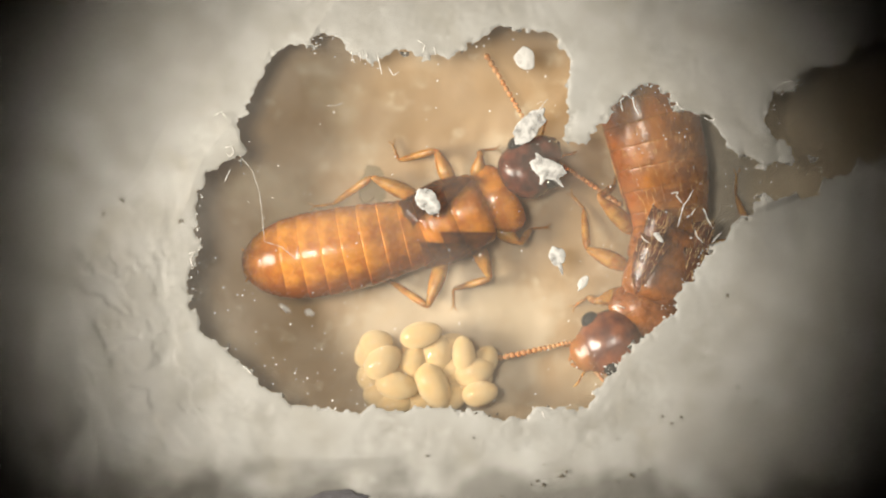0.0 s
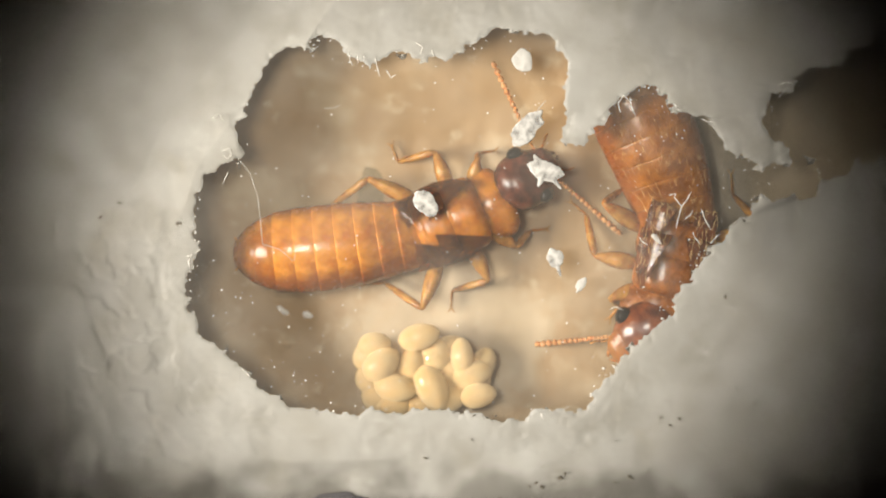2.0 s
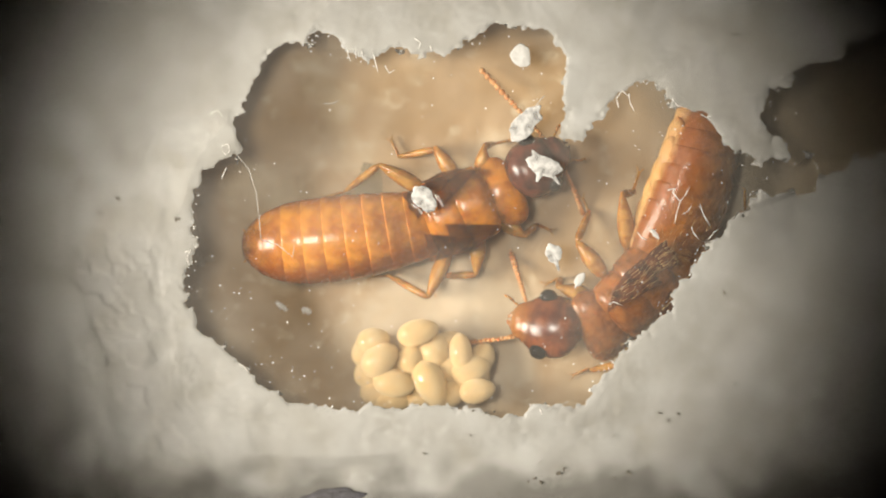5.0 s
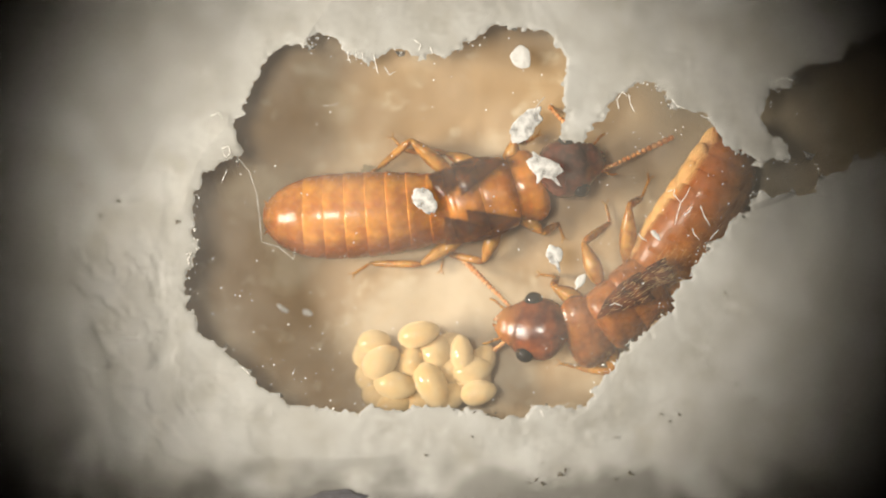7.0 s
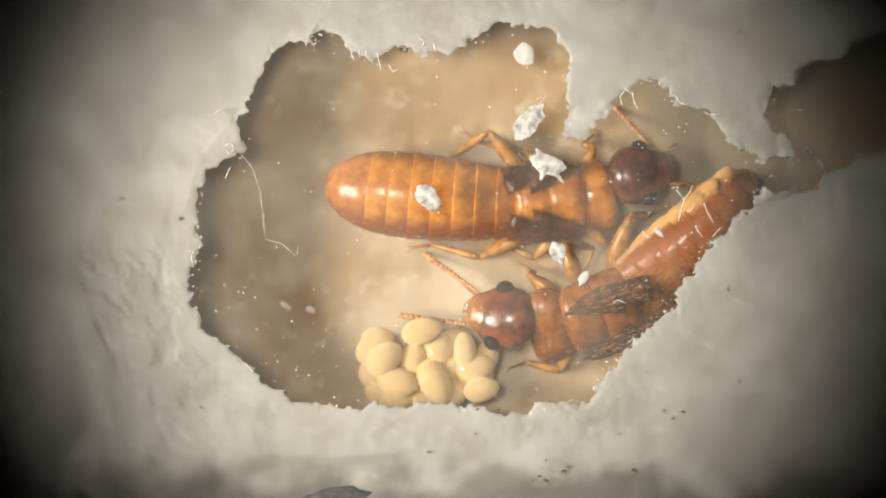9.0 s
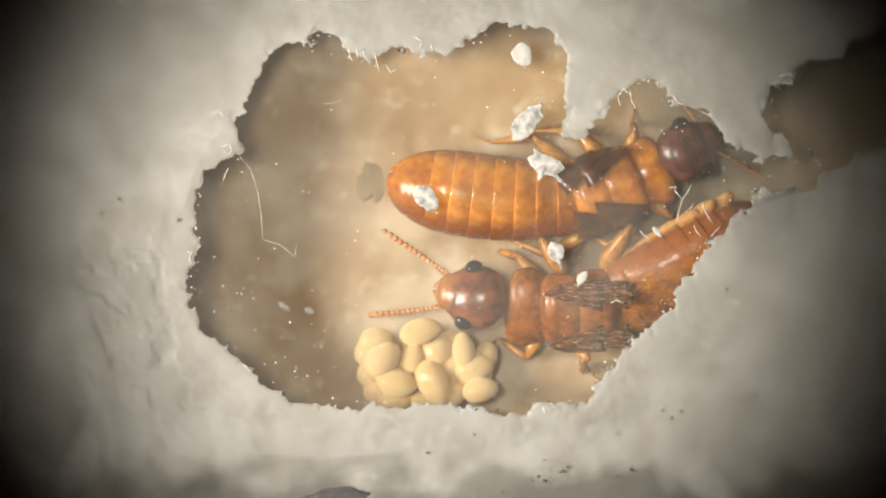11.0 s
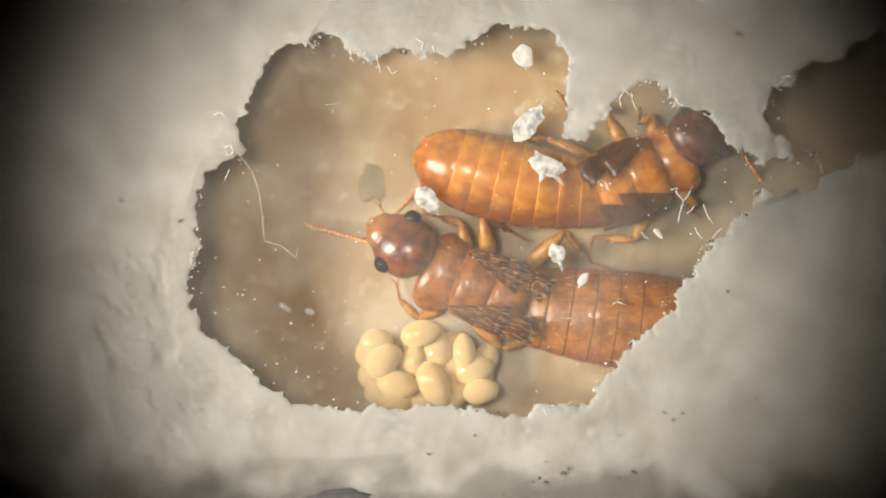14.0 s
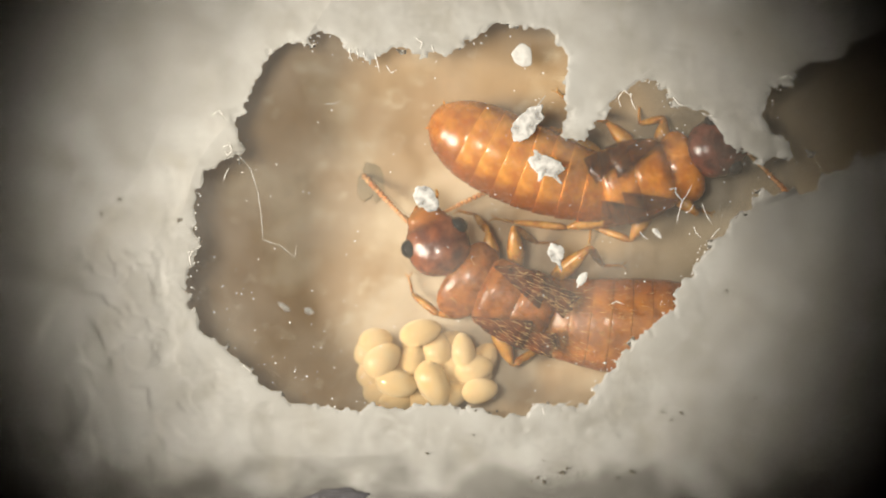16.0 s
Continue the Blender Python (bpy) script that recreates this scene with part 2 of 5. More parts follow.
grit = mottled(material("dark_grit", (0.06, 0.05, 0.035), 0.7), (0.07, 0.06, 0.045), (0.22, 0.19, 0.14), 0.1)


def fog_material():
    """Fine breath of water on the inside of the glass: mostly clear, a little white, in soft patches."""
    m = bpy.data.materials.new("condensation")
    m.use_nodes = True
    nodes, links = m.node_tree.nodes, m.node_tree.links
    nodes.remove(nodes["Principled BSDF"])
    clear, white, both = nodes.new("ShaderNodeBsdfTransparent"), nodes.new("ShaderNodeBsdfDiffuse"), nodes.new("ShaderNodeMixShader")
    white.inputs["Color"].default_value = (0.9, 0.87, 0.8, 1)
    place, tex, span = nodes.new("ShaderNodeTexCoord"), nodes.new("ShaderNodeTexNoise"), nodes.new("ShaderNodeMapRange")
    tex.inputs["Scale"].default_value, tex.inputs["Detail"].default_value = 1 / (2.4 * MM), 5
    span.inputs["From Min"].default_value, span.inputs["From Max"].default_value = 0.3, 0.75
    span.inputs["To Min"].default_value, span.inputs["To Max"].default_value = 0.01, 0.085
    links.new(place.outputs["Object"], tex.inputs["Vector"])
    links.new(tex.outputs["Fac"], span.inputs["Value"])
    links.new(span.outputs["Result"], both.inputs["Fac"])
    links.new(clear.outputs["BSDF"], both.inputs[1])
    links.new(white.outputs["BSDF"], both.inputs[2])
    links.new(both.outputs["Shader"], nodes["Material Output"].inputs["Surface"])
    return m


fog = fog_material()


# ---- mesh helpers ----
def shape(name, bm, m, smooth=True):
    """One mesh object of a bmesh in millimetres."""
    bmesh.ops.recalc_face_normals(bm, faces=bm.faces)
    bm.transform(Matrix.Scale(MM, 4))
    mesh = bpy.data.meshes.new(name)
    bm.to_mesh(mesh)
    bm.free()
    for each in m if isinstance(m, (list, tuple)) else [m]:
        mesh.materials.append(each)
    mesh.polygons.foreach_set("use_smooth", [smooth] * len(mesh.polygons))
    return new(name, mesh)


def part(name, bm, m, parent, label="", smooth=True):
    ob = shape(name, bm, m, smooth)
    ob.parent = parent
    return tagged(ob, label)


def loft(rings, around=20, power=2.0, bm=None):
    """A closed skin round the x axis. Rings: x, middle y, middle z, half width, half height."""
    bm = bm or bmesh.new()
    loops = []
    for x, cy, cz, w, h in rings:
        loop = []
        for k in range(around):
            a = 2 * math.pi * k / around
            c, s = math.cos(a), math.sin(a)
            loop.append(bm.verts.new((x, cy + w * math.copysign(abs(c) ** (2 / power), c), cz + h * math.copysign(abs(s) ** (2 / power), s))))
        loops.append(loop)
    for one, two in zip(loops, loops[1:]):
        for k in range(around):
            bm.faces.new((one[k], one[(k + 1) % around], two[(k + 1) % around], two[k]))
    bm.faces.new(loops[0]), bm.faces.new(loops[-1])
    return bm


def egg_rings(length, width, height, steps=12, fat=0.0):
    rings = []
    for k in range(steps + 1):
        u = -math.cos(math.pi * (0.02 + 0.96 * k / steps))
        r = math.sqrt(max(0.0, 1 - u * u)) * (1 + fat * u)
        rings.append((u * length / 2, 0, 0, r * width / 2, r * height / 2))
    return rings


def ball(bm, x, y, z, rx, ry, rz, turn=0.0, cuts=(12, 8)):
    bmesh.ops.create_uvsphere(bm, u_segments=cuts[0], v_segments=cuts[1], radius=1,
                              matrix=Matrix.LocRotScale((x, y, z), Euler((0, 0, radians(turn))), (rx, ry, rz)))
    return bm


# ---- value noise on arrays ----
TABLES = {}


def cloud(x, y, size, seed):
    """Smooth noise from -1 to 1 in patches of a size in millimetres."""
    if seed not in TABLES:
        TABLES[seed] = np.random.default_rng(seed).uniform(-1, 1, (256, 256))
    table = TABLES[seed]
    u, v = x / size + 90.3, y / size + 70.7
    i, j = np.floor(u).astype(int), np.floor(v).astype(int)
    f, g = u - i, v - j
    f, g = f * f * f * (f * (6 * f - 15) + 10), g * g * g * (g * (6 * g - 15) + 10)
    a, b = table[i % 256, j % 256], table[(i + 1) % 256, j % 256]
    c, d = table[i % 256, (j + 1) % 256], table[(i + 1) % 256, (j + 1) % 256]
    return (a * (1 - f) + b * f) * (1 - g) + (c * (1 - f) + d * f) * g


def clouds(x, y, size, seed, octaves=4, fall=0.5):
    return sum(cloud(x, y, size / 2 ** k, seed + k) * fall ** k for k in range(octaves))


def ramp(v, low, high):
    t = np.clip((v - low) / (high - low), 0, 1)
    return t * t * (3 - 2 * t)


# ---- the chamber that the termites dug: x, y, radius of the bites ----
CHAMBER = [
    (-0.73, 0.31, 3.87), (-2.3, -0.21, 3.12), (1.3, -0.59, 3.13), (1.45, 3.46, 1.29), (-2.6, 2.64, 1.77),
    (-1.92, -0.36, 3.28), (-3.8, -0.59, 1.83), (-3.8, 0.46, 1.72), (-0.2, 1.14, 3.21), (-3.2, 3.76, 0.84),
    (2.65, -2.61, 1.02), (2.05, 3.99, 0.8), (-2.53, 4.36, 0.45), (1, 2.86, 1.74), (-2.9, -1.71, 1.74),
    (0.85, -0.29, 3.35), (-0.73, 3.39, 1.02), (1.68, 3.91, 0.97), (-3.65, 2.56, 0.85), (2.28, -0.44, 2.59),
    (1.23, 4.36, 0.5), (-4.78, -1.49, 0.63), (-3.8, 3.46, 0.44), (-3.8, 2.86, 0.66), (-4.55, 1.06, 0.87),
    (-4.4, -0.81, 1.26), (-1.85, 3.76, 0.5), (-1.92, -1.11, 2.55), (-2.98, -1.19, 2), (1.3, 2.64, 1.54),
    (1.08, 3.91, 0.87), (2.8, -2.24, 1.07), (-1.48, 0.16, 3.57),
]
GALLERY = [
    (3.32, -0.14, 2.14), (4.6, 1.59, 1.61), (8.28, 3.16, 0.73), (6.25, 1.44, 0.86), (8.35, 2.45, 0.55), (8.05, 1.6, 0.48), (8.7, 2.0, 0.5), (9.5, 2.5, 0.6), (8.02, 2.12, 0.36),
    (7.5, 1.5, 0.48), (4.98, 1.14, 1.55), (7.82, 2.94, 0.69), (4.6, 3.09, 0.55), (5.43, 2.04, 0.95),
    (8.58, 3.61, 0.42), (4.75, 0.09, 1.09), 
    (4.38, 2.71, 0.75), (8.28, 3.69, 0.37), (4.98, -1.26, 0.26), (8.43, 3.01, 0.59),
    (6.62, 1.51, 0.55), (3.78, 0.61, 1.81), (6.55, 1.21, 0.54),
    (9.1, 3.2, 0.85), (9.9, 3.5, 1.2), (10.6, 3.8, 1.2),
]


def outside(x, y, ragged=1.0):
    """Distance from the edge of the opening, negative within it."""
    d = np.full(np.shape(x), 1e9)
    for cx, cy, r in CHAMBER + GALLERY:
        d = np.minimum(d, np.hypot(x - cx, y - cy) - r)
    return d + ragged * (0.075 * clouds(x, y, 0.46, 11, 3, 0.6) + 0.05 * cloud(x, y, 0.27, 35) + 0.08 * np.maximum(0, cloud(x, y, 0.17, 31)) + 0.05 * cloud(x, y, 0.1, 33) + 0.02)


def hollow(x, y, soft=0.3):
    """The same distance with the bites melted together, for the floor below."""
    total = sum(np.exp(-np.clip((np.hypot(x - cx, y - cy) - r) / soft, -40, 40)) for cx, cy, r in CHAMBER + GALLERY)
    return -soft * np.log(np.maximum(total, 1e-30)) + 0.3


def spaced(reach, view, fine):
    inner = np.arange(-view, view + fine / 2, fine)
    outer = view + np.cumsum(np.geomspace(fine * 1.3, 1.2, 22))
    outer = outer[outer < reach]
    return np.concatenate([-outer[::-1], inner, outer])


def sheet_mesh(name, verts, quads, m):
    mesh = bpy.data.meshes.new(name)
    mesh.from_pydata((verts * MM).tolist(), [], quads.tolist())
    mesh.materials.append(m)
    mesh.polygons.foreach_set("use_smooth", [True] * len(mesh.polygons))
    mesh.update()
    return new(name, mesh)


def grid_quads(nx, ny):
    i, j = np.meshgrid(np.arange(nx - 1), np.arange(ny - 1), indexing="ij")
    k = (i * ny + j).ravel()
    return np.stack([k, k + ny, k + ny + 1, k + 1], 1)


def plaster_top():
    """The plaster that lies against the glass, with the ragged opening and its broken lip."""
    gx, gy = spaced(24, 10.2, 0.031), spaced(18, 6.0, 0.031)
    x, y = [a.ravel() for a in np.meshgrid(gx, gy, indexing="ij")]
    d = outside(x, y)
    e = 0.01
    nx, ny = (outside(x + e, y) - d) / e, (outside(x, y + e) - d) / e
    size = np.maximum(np.hypot(nx, ny), 0.3)
    quads = grid_quads(len(gx), len(gy))
    quads = quads[(d[quads] > -0.014).all(1)]
    near = d < 0.012
    x = np.where(near, x - nx / size ** 2 * d * 0.9, x)
    y = np.where(near, y - ny / size ** 2 * d * 0.9, y)
    d = np.maximum(d, 0)
    west = ramp(-x, 2.0, 8.5)
    z = -0.015 - 0.03 * np.exp(-d / 0.05) - 0.03 * np.maximum(0, clouds(x, y, 0.5, 91, 2)) * np.exp(-d / 0.35)
    z -= (0.06 + 0.07 * west) * (0.6 + clouds(x, y, 2.1, 3, 3, 0.45)) * ramp(d, 0.05, 1.2)
    z -= 0.06 * west * ramp(clouds(x, y, 1.3, 15, 3), -0.1, 0.6) * ramp(d, 0.2, 0.8) * ramp(2.5 - y, 0, 2)
    z -= 0.22 * ramp(clouds(x * 0.5, y, 1.5, 8, 3), -0.7, 0.9) * ramp(-y, 3.85, 4.7) * ramp(3.0 - x, 0, 5)
    crest = 0.576 * y - 0.818 * x - 6.55 + 0.3 * cloud(x, y, 1.7, 61)
    z -= 0.36 * np.clip((crest + 1.3) / 1.3, 0, 1) * ramp(y, -1.2, 1.4)
    z -= 0.03 * ramp(clouds(x + 0.4 * y, y, 0.5, 71, 4), -0.2, 0.5) * ramp(d, 0.25, 1.0) * west * ramp(1.0 - y, 0, 1.5)
    z = -0.012 - 0.45 * np.tanh(np.maximum(0, -0.012 - z) / 0.45)
    slope = y - 0.45 - 0.5 * (x - 7.2) + 0.2 * cloud(x, y, 0.9, 63)
    z -= 0.6 * ramp(slope, -1.6, 0.4) * ramp(x, 6.4, 9.6) * ramp(0.6 - slope, 0, 0.25)
    verts = np.stack([x, y, z], 1)
    edges = np.sort(np.concatenate([quads[:, [0, 1]], quads[:, [1, 2]], quads[:, [2, 3]], quads[:, [3, 0]]]), 1)
    keys, count = np.unique(edges[:, 0] * len(x) + edges[:, 1], return_counts=True)
    rim = np.stack([keys[count == 1] // len(x), keys[count == 1] % len(x)], 1)
    rim = rim[(np.abs(x[rim]) < 14).all(1) & (np.abs(y[rim]) < 12).all(1)]
    ends = np.unique(rim)
    place = {v: len(x) + k for k, v in enumerate(ends)}
    upper = verts[ends]
    lower = verts[ends] + np.stack([nx[ends] * 0.12, ny[ends] * 0.12, np.full(len(ends), -0.38)], 1)
    skirt = np.array([(place[a], place[b], place[b] + len(ends), place[a] + len(ends)) for a, b in rim])
    used = np.concatenate([quads, skirt])
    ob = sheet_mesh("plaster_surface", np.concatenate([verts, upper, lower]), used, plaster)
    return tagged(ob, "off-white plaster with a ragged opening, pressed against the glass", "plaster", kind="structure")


def chamber_depth(x, y):
    return -2.45 - 1.1 * ramp(-x, 0.8, 5.0) * ramp(3.4 - y, 0, 3) + 0.06 * clouds(x, y, 2.2, 41, 4) + 0.2 * ramp(x, 5.9, 7.6) + 0.3 * ramp(y, 2.2, 4.4)


def chamber_floor():
    """The hollow under the opening: floor and walls, undercut towards the gallery."""
    gx, gy = spaced(20, 9.6, 0.07), spaced(14, 5.6, 0.07)
    x, y = [a.ravel() for a in np.meshgrid(gx, gy, indexing="ij")]
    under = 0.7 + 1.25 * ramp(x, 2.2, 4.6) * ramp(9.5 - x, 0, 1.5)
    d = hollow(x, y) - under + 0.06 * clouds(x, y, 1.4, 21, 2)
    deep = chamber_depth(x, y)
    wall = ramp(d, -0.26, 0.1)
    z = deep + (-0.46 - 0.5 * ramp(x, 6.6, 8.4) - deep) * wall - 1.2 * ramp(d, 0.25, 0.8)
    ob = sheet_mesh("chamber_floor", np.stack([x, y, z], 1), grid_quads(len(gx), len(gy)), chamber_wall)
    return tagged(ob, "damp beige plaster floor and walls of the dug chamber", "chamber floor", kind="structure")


plaster_top()
chamber_floor()


def box(bm, x0, x1, y0, y1, z0, z1):
    bmesh.ops.create_cube(bm, size=1, matrix=Matrix.LocRotScale(((x0 + x1) / 2, (y0 + y1) / 2, (z0 + z1) / 2), None, (x1 - x0, y1 - y0, z1 - z0)))
    return bm


cover = tagged(shape("cover_glass", box(bmesh.new(), -13, 13, -9, 9, 0.0, 0.15), glass, False),
               "thin clear cover glass lying on the plaster", "cover glass", kind="structure")
tagged(shape("condensation", box(bmesh.new(), -12, 12, -8, 8, -0.006, -0.003), fog, False),
       "faint patchy breath of condensation under the cover glass", "condensation", kind="structure")


def sample_tray():
    """The shallow dark dish that holds the plaster."""
    tray = tagged(new("sample_tray"), "shallow dark plastic dish that holds the plaster", "dish", kind="structure")
    part("tray_floor", box(bmesh.new(), -26, 26, -20, 20, -6.0, -5.0), tray_plastic, tray, smooth=False)
    for x0, x1, y0, y1 in ((-26, -24.6, -20, 20), (24.6, 26, -20, 20), (-24.6, 24.6, -20, -18.6), (-24.6, 24.6, 18.6, 20)):
        part("tray_wall", box(bmesh.new(), x0, x1, y0, y1, -5.0, 0.3), tray_plastic, tray, smooth=False)


tray_plastic = mottled(material("dark_plastic", (0.03, 0.03, 0.032), 0.4), (0.025, 0.025, 0.027), (0.04, 0.04, 0.042), 3.0)
sample_tray()


def turned(name, profile, m, parent=None, label="", around=72):
    """A ring turned round the z axis from a closed profile of radius and height."""
    bm = bmesh.new()
    loops = [[bm.verts.new((r * math.cos(2 * math.pi * k / around), r * math.sin(2 * math.pi * k / around), z)) for k in range(around)] for r, z in profile]
    for one, two in zip(loops, loops[1:] + loops[:1]):
        for k in range(around):
            bm.faces.new((one[k], one[(k + 1) % around], two[(k + 1) % around], two[k]))
    return part(name, bm, m, parent, label) if parent else shape(name, bm, m)


def notched(low, high, outer, thick, teeth):
    """A flat ring whose inner edge is cut into fine teeth."""
    bm = bmesh.new()
    around, loops = teeth * 2, []
    for z in (0.0, thick):
        for edge in (True, False):
            loops.append([bm.verts.new(((high if k % 2 else low) * math.cos(math.pi * k / teeth), (high if k % 2 else low) * math.sin(math.pi * k / teeth), z) if edge
                                       else (outer * math.cos(math.pi * k / teeth), outer * math.sin(math.pi * k / teeth), z)) for k in range(around)])
    for one, two in ((loops[0], loops[1]), (loops[1], loops[3]), (loops[3], loops[2]), (loops[2], loops[0])):
        for k in range(around):
            bm.faces.new((one[k], one[(k + 1) % around], two[(k + 1) % around], two[k]))
    return bm


# ---- the microscope's tube: its stop lies far out of focus and darkens the edge of the field ----
black_metal = mottled(material("black_metal", (0.006, 0.005, 0.004), 0.8, Specular_IOR_Level=0.05), (0.006, 0.0045, 0.003), (0.010, 0.007, 0.005), 0.4)
tube = tagged(new("microscope_tube"), "matt black metal microscope tube over the cover glass", "microscope tube", kind="structure")
tube.matrix_world = at(0, 0, 44.3)
turned("barrel", [(3.7, -0.4), (3.9, -0.4), (3.9, 24.0), (3.7, 24.0)], black_metal, tube)
part("field_stop", notched(1.26, 1.86, 3.69, 0.3, 80), black_metal, tube, "black notched ring that frames the view", False)


# ---- termites ----
FLOOR = -2.34
SEGMENTS = 9


def inside(x, y, outline):
    hit = False
    for (ax, ay), (bx, by) in zip(outline, outline[1:] + outline[:1]):
        if (ay > y) != (by > y) and x < (bx - ax) * (y - ay) / (by - ay) + ax:
            hit = not hit
    return hit


def saddle(long, wide, dome):
    """A broad shield, straight in front, rounded and narrower behind, its sides bent down."""
    bm = bmesh.new()
    rings, around = [], 36
    for grow, lift in ((0.90, -0.10), (1.0, -0.03), (0.97, 0.04), (0.86, 0.12), (0.66, 0.19), (0.40, 0.23), (0.16, 0.25)):
        ring = []
        for k in range(around):
            a = 2 * math.pi * k / around
            c, d = math.cos(a), math.sin(a)
            x = long * math.copysign(abs(c) ** 0.9, c)
            y = wide * math.copysign(abs(d) ** 0.85, d) * (1 + 0.10 * c) * (1 - 0.06 * max(0, -c))
            if c > 0:
                x *= 1 - 0.10 * (1 - d * d) ** 3
            x, y = x * grow, y * grow
            ring.append(bm.verts.new((x, y, dome * lift / 0.25 - 0.22 * y * y / wide)))
        rings.append(ring)
    for one, two in zip(rings, rings[1:]):
        for k in range(around):
            bm.faces.new((one[k], one[(k + 1) % around], two[(k + 1) % around], two[k]))
    bm.faces.new(rings[0]), bm.faces.new(rings[-1])
    return bm


def wing_scale(outline, shoulder, thick, s):
    """A stiff flap that fans out from its shoulder, with raised veins."""
    bm = bmesh.new()
    n, top, low = len(outline), [], []
    steps = 5
    for k in range(n):
        x, y = outline[k]
        row = []
        for step in range(steps + 1):
            u = step / steps
            px, py = shoulder[0] + (x - shoulder[0]) * u, shoulder[1] + (y - shoulder[1]) * u
            z = -0.55 * max(0, abs(py) / s - 0.3) ** 2 * s + (0.03 * s if k % 2 else 0.0) * min(1, u * 2)
            row.append((px, py, z))
        top.append([bm.verts.new((a, b, c + thick)) for a, b, c in row[1:]])
        low.append(bm.verts.new((row[-1][0] * 0.99, row[-1][1] * 0.99, row[-1][2] - thick * 0.3)))
    tip = bm.verts.new((shoulder[0], shoulder[1], thick))
    for k in range(1, n):
        m = (k + 1) % n
        if m == 0:
            continue
        bm.faces.new((tip, top[k][0], top[m][0]))
        for one, two in zip(range(steps - 1), range(1, steps)):
            bm.faces.new((top[k][one], top[k][two], top[m][two], top[m][one]))
        bm.faces.new((top[k][-1], low[k], low[m], top[m][-1]))
    bmesh.ops.remove_doubles(bm, verts=bm.verts, dist=0.0005)
    return bm


def bristles(spots, length, rng):
    """Fine hairs that lean backwards. Spots: x, y, z and the way out across and up."""
    bm = bmesh.new()
    for x, y, z, across, up in spots:
        far = length * rng.uniform(0.6, 1.2)
        way = Vector((-1.2 + rng.uniform(-0.3, 0.3), across * 0.5 + rng.uniform(-0.3, 0.3), up * 0.5)).normalized() * far
        root = [bm.verts.new((x + 0.0048 * a, y + 0.0048 * b, z)) for a, b in ((1, 0), (-0.5, 0.9), (-0.5, -0.9))]
        end = bm.verts.new(Vector((x, y, z)) + way)
        for k in range(3):
            bm.faces.new((root[k], root[(k + 1) % 3], end))
    return bm


def beads(length, count, thick):
    """An antenna along x: a string of beads, small and close at its root, round and wider towards its tip."""
    bm = bmesh.new()
    sizes = [0.62 + 0.7 * k / (count - 1) for k in range(count)]
    scale, x = length / sum(sizes), 0.0
    for k, size in enumerate(sizes):
        half = size * scale / 2
        u = (x + half) / length
        r = thick * (1.15 if k == 0 else 0.72 + 0.55 * u) * (0.86 if k == count - 1 else 1)
        ball(bm, x + half, 0, 0.05 * length * math.sin(math.pi * u), half * 0.96, r, r, 0, (10, 7))
        x += 2 * half
    loft([(length * u, 0, 0.05 * length * math.sin(math.pi * u), thick * 0.4, thick * 0.4) for u in (0.01, 0.2, 0.4, 0.6, 0.8, 0.97)], 6, bm=bm)
    return bm


def limb(length, thick, thin, bulge=0.0):
    rings = []
    for k in range(9):
        u = k / 8
        r = thick + (thin - thick) * u + bulge * math.sin(math.pi * min(1, u * 1.15))
        if k in (0, 8):
            r *= 0.55
        rings.append((u * length, 0, 0, r, r))
    return loft(rings, 10)


def foot_mesh(length):
    bm = limb(length * 0.8, 0.035, 0.028)
    for side in (-1, 1):
        bm2 = [(length * 0.78, side * 0.01, 0), (length * 0.9, side * 0.05, 0.0), (length, side * 0.085, -0.02)]
        for (ax, ay, az), (bx, by, bz) in zip(bm2, bm2[1:]):
            loft([(ax, ay, az, 0.016, 0.016), (bx, by, bz, 0.012, 0.012)], 6, bm=bm)
    return bm


LEG_LENGTHS = {"fore": (0.85, 0.85, 0.5), "mid": (1.05, 1.08, 0.55), "hind": (1.4, 1.35, 0.6)}
HIPS = {"fore": (0.70, 0.50), "mid": (0.16, 0.66), "hind": (-0.62, 0.70)}


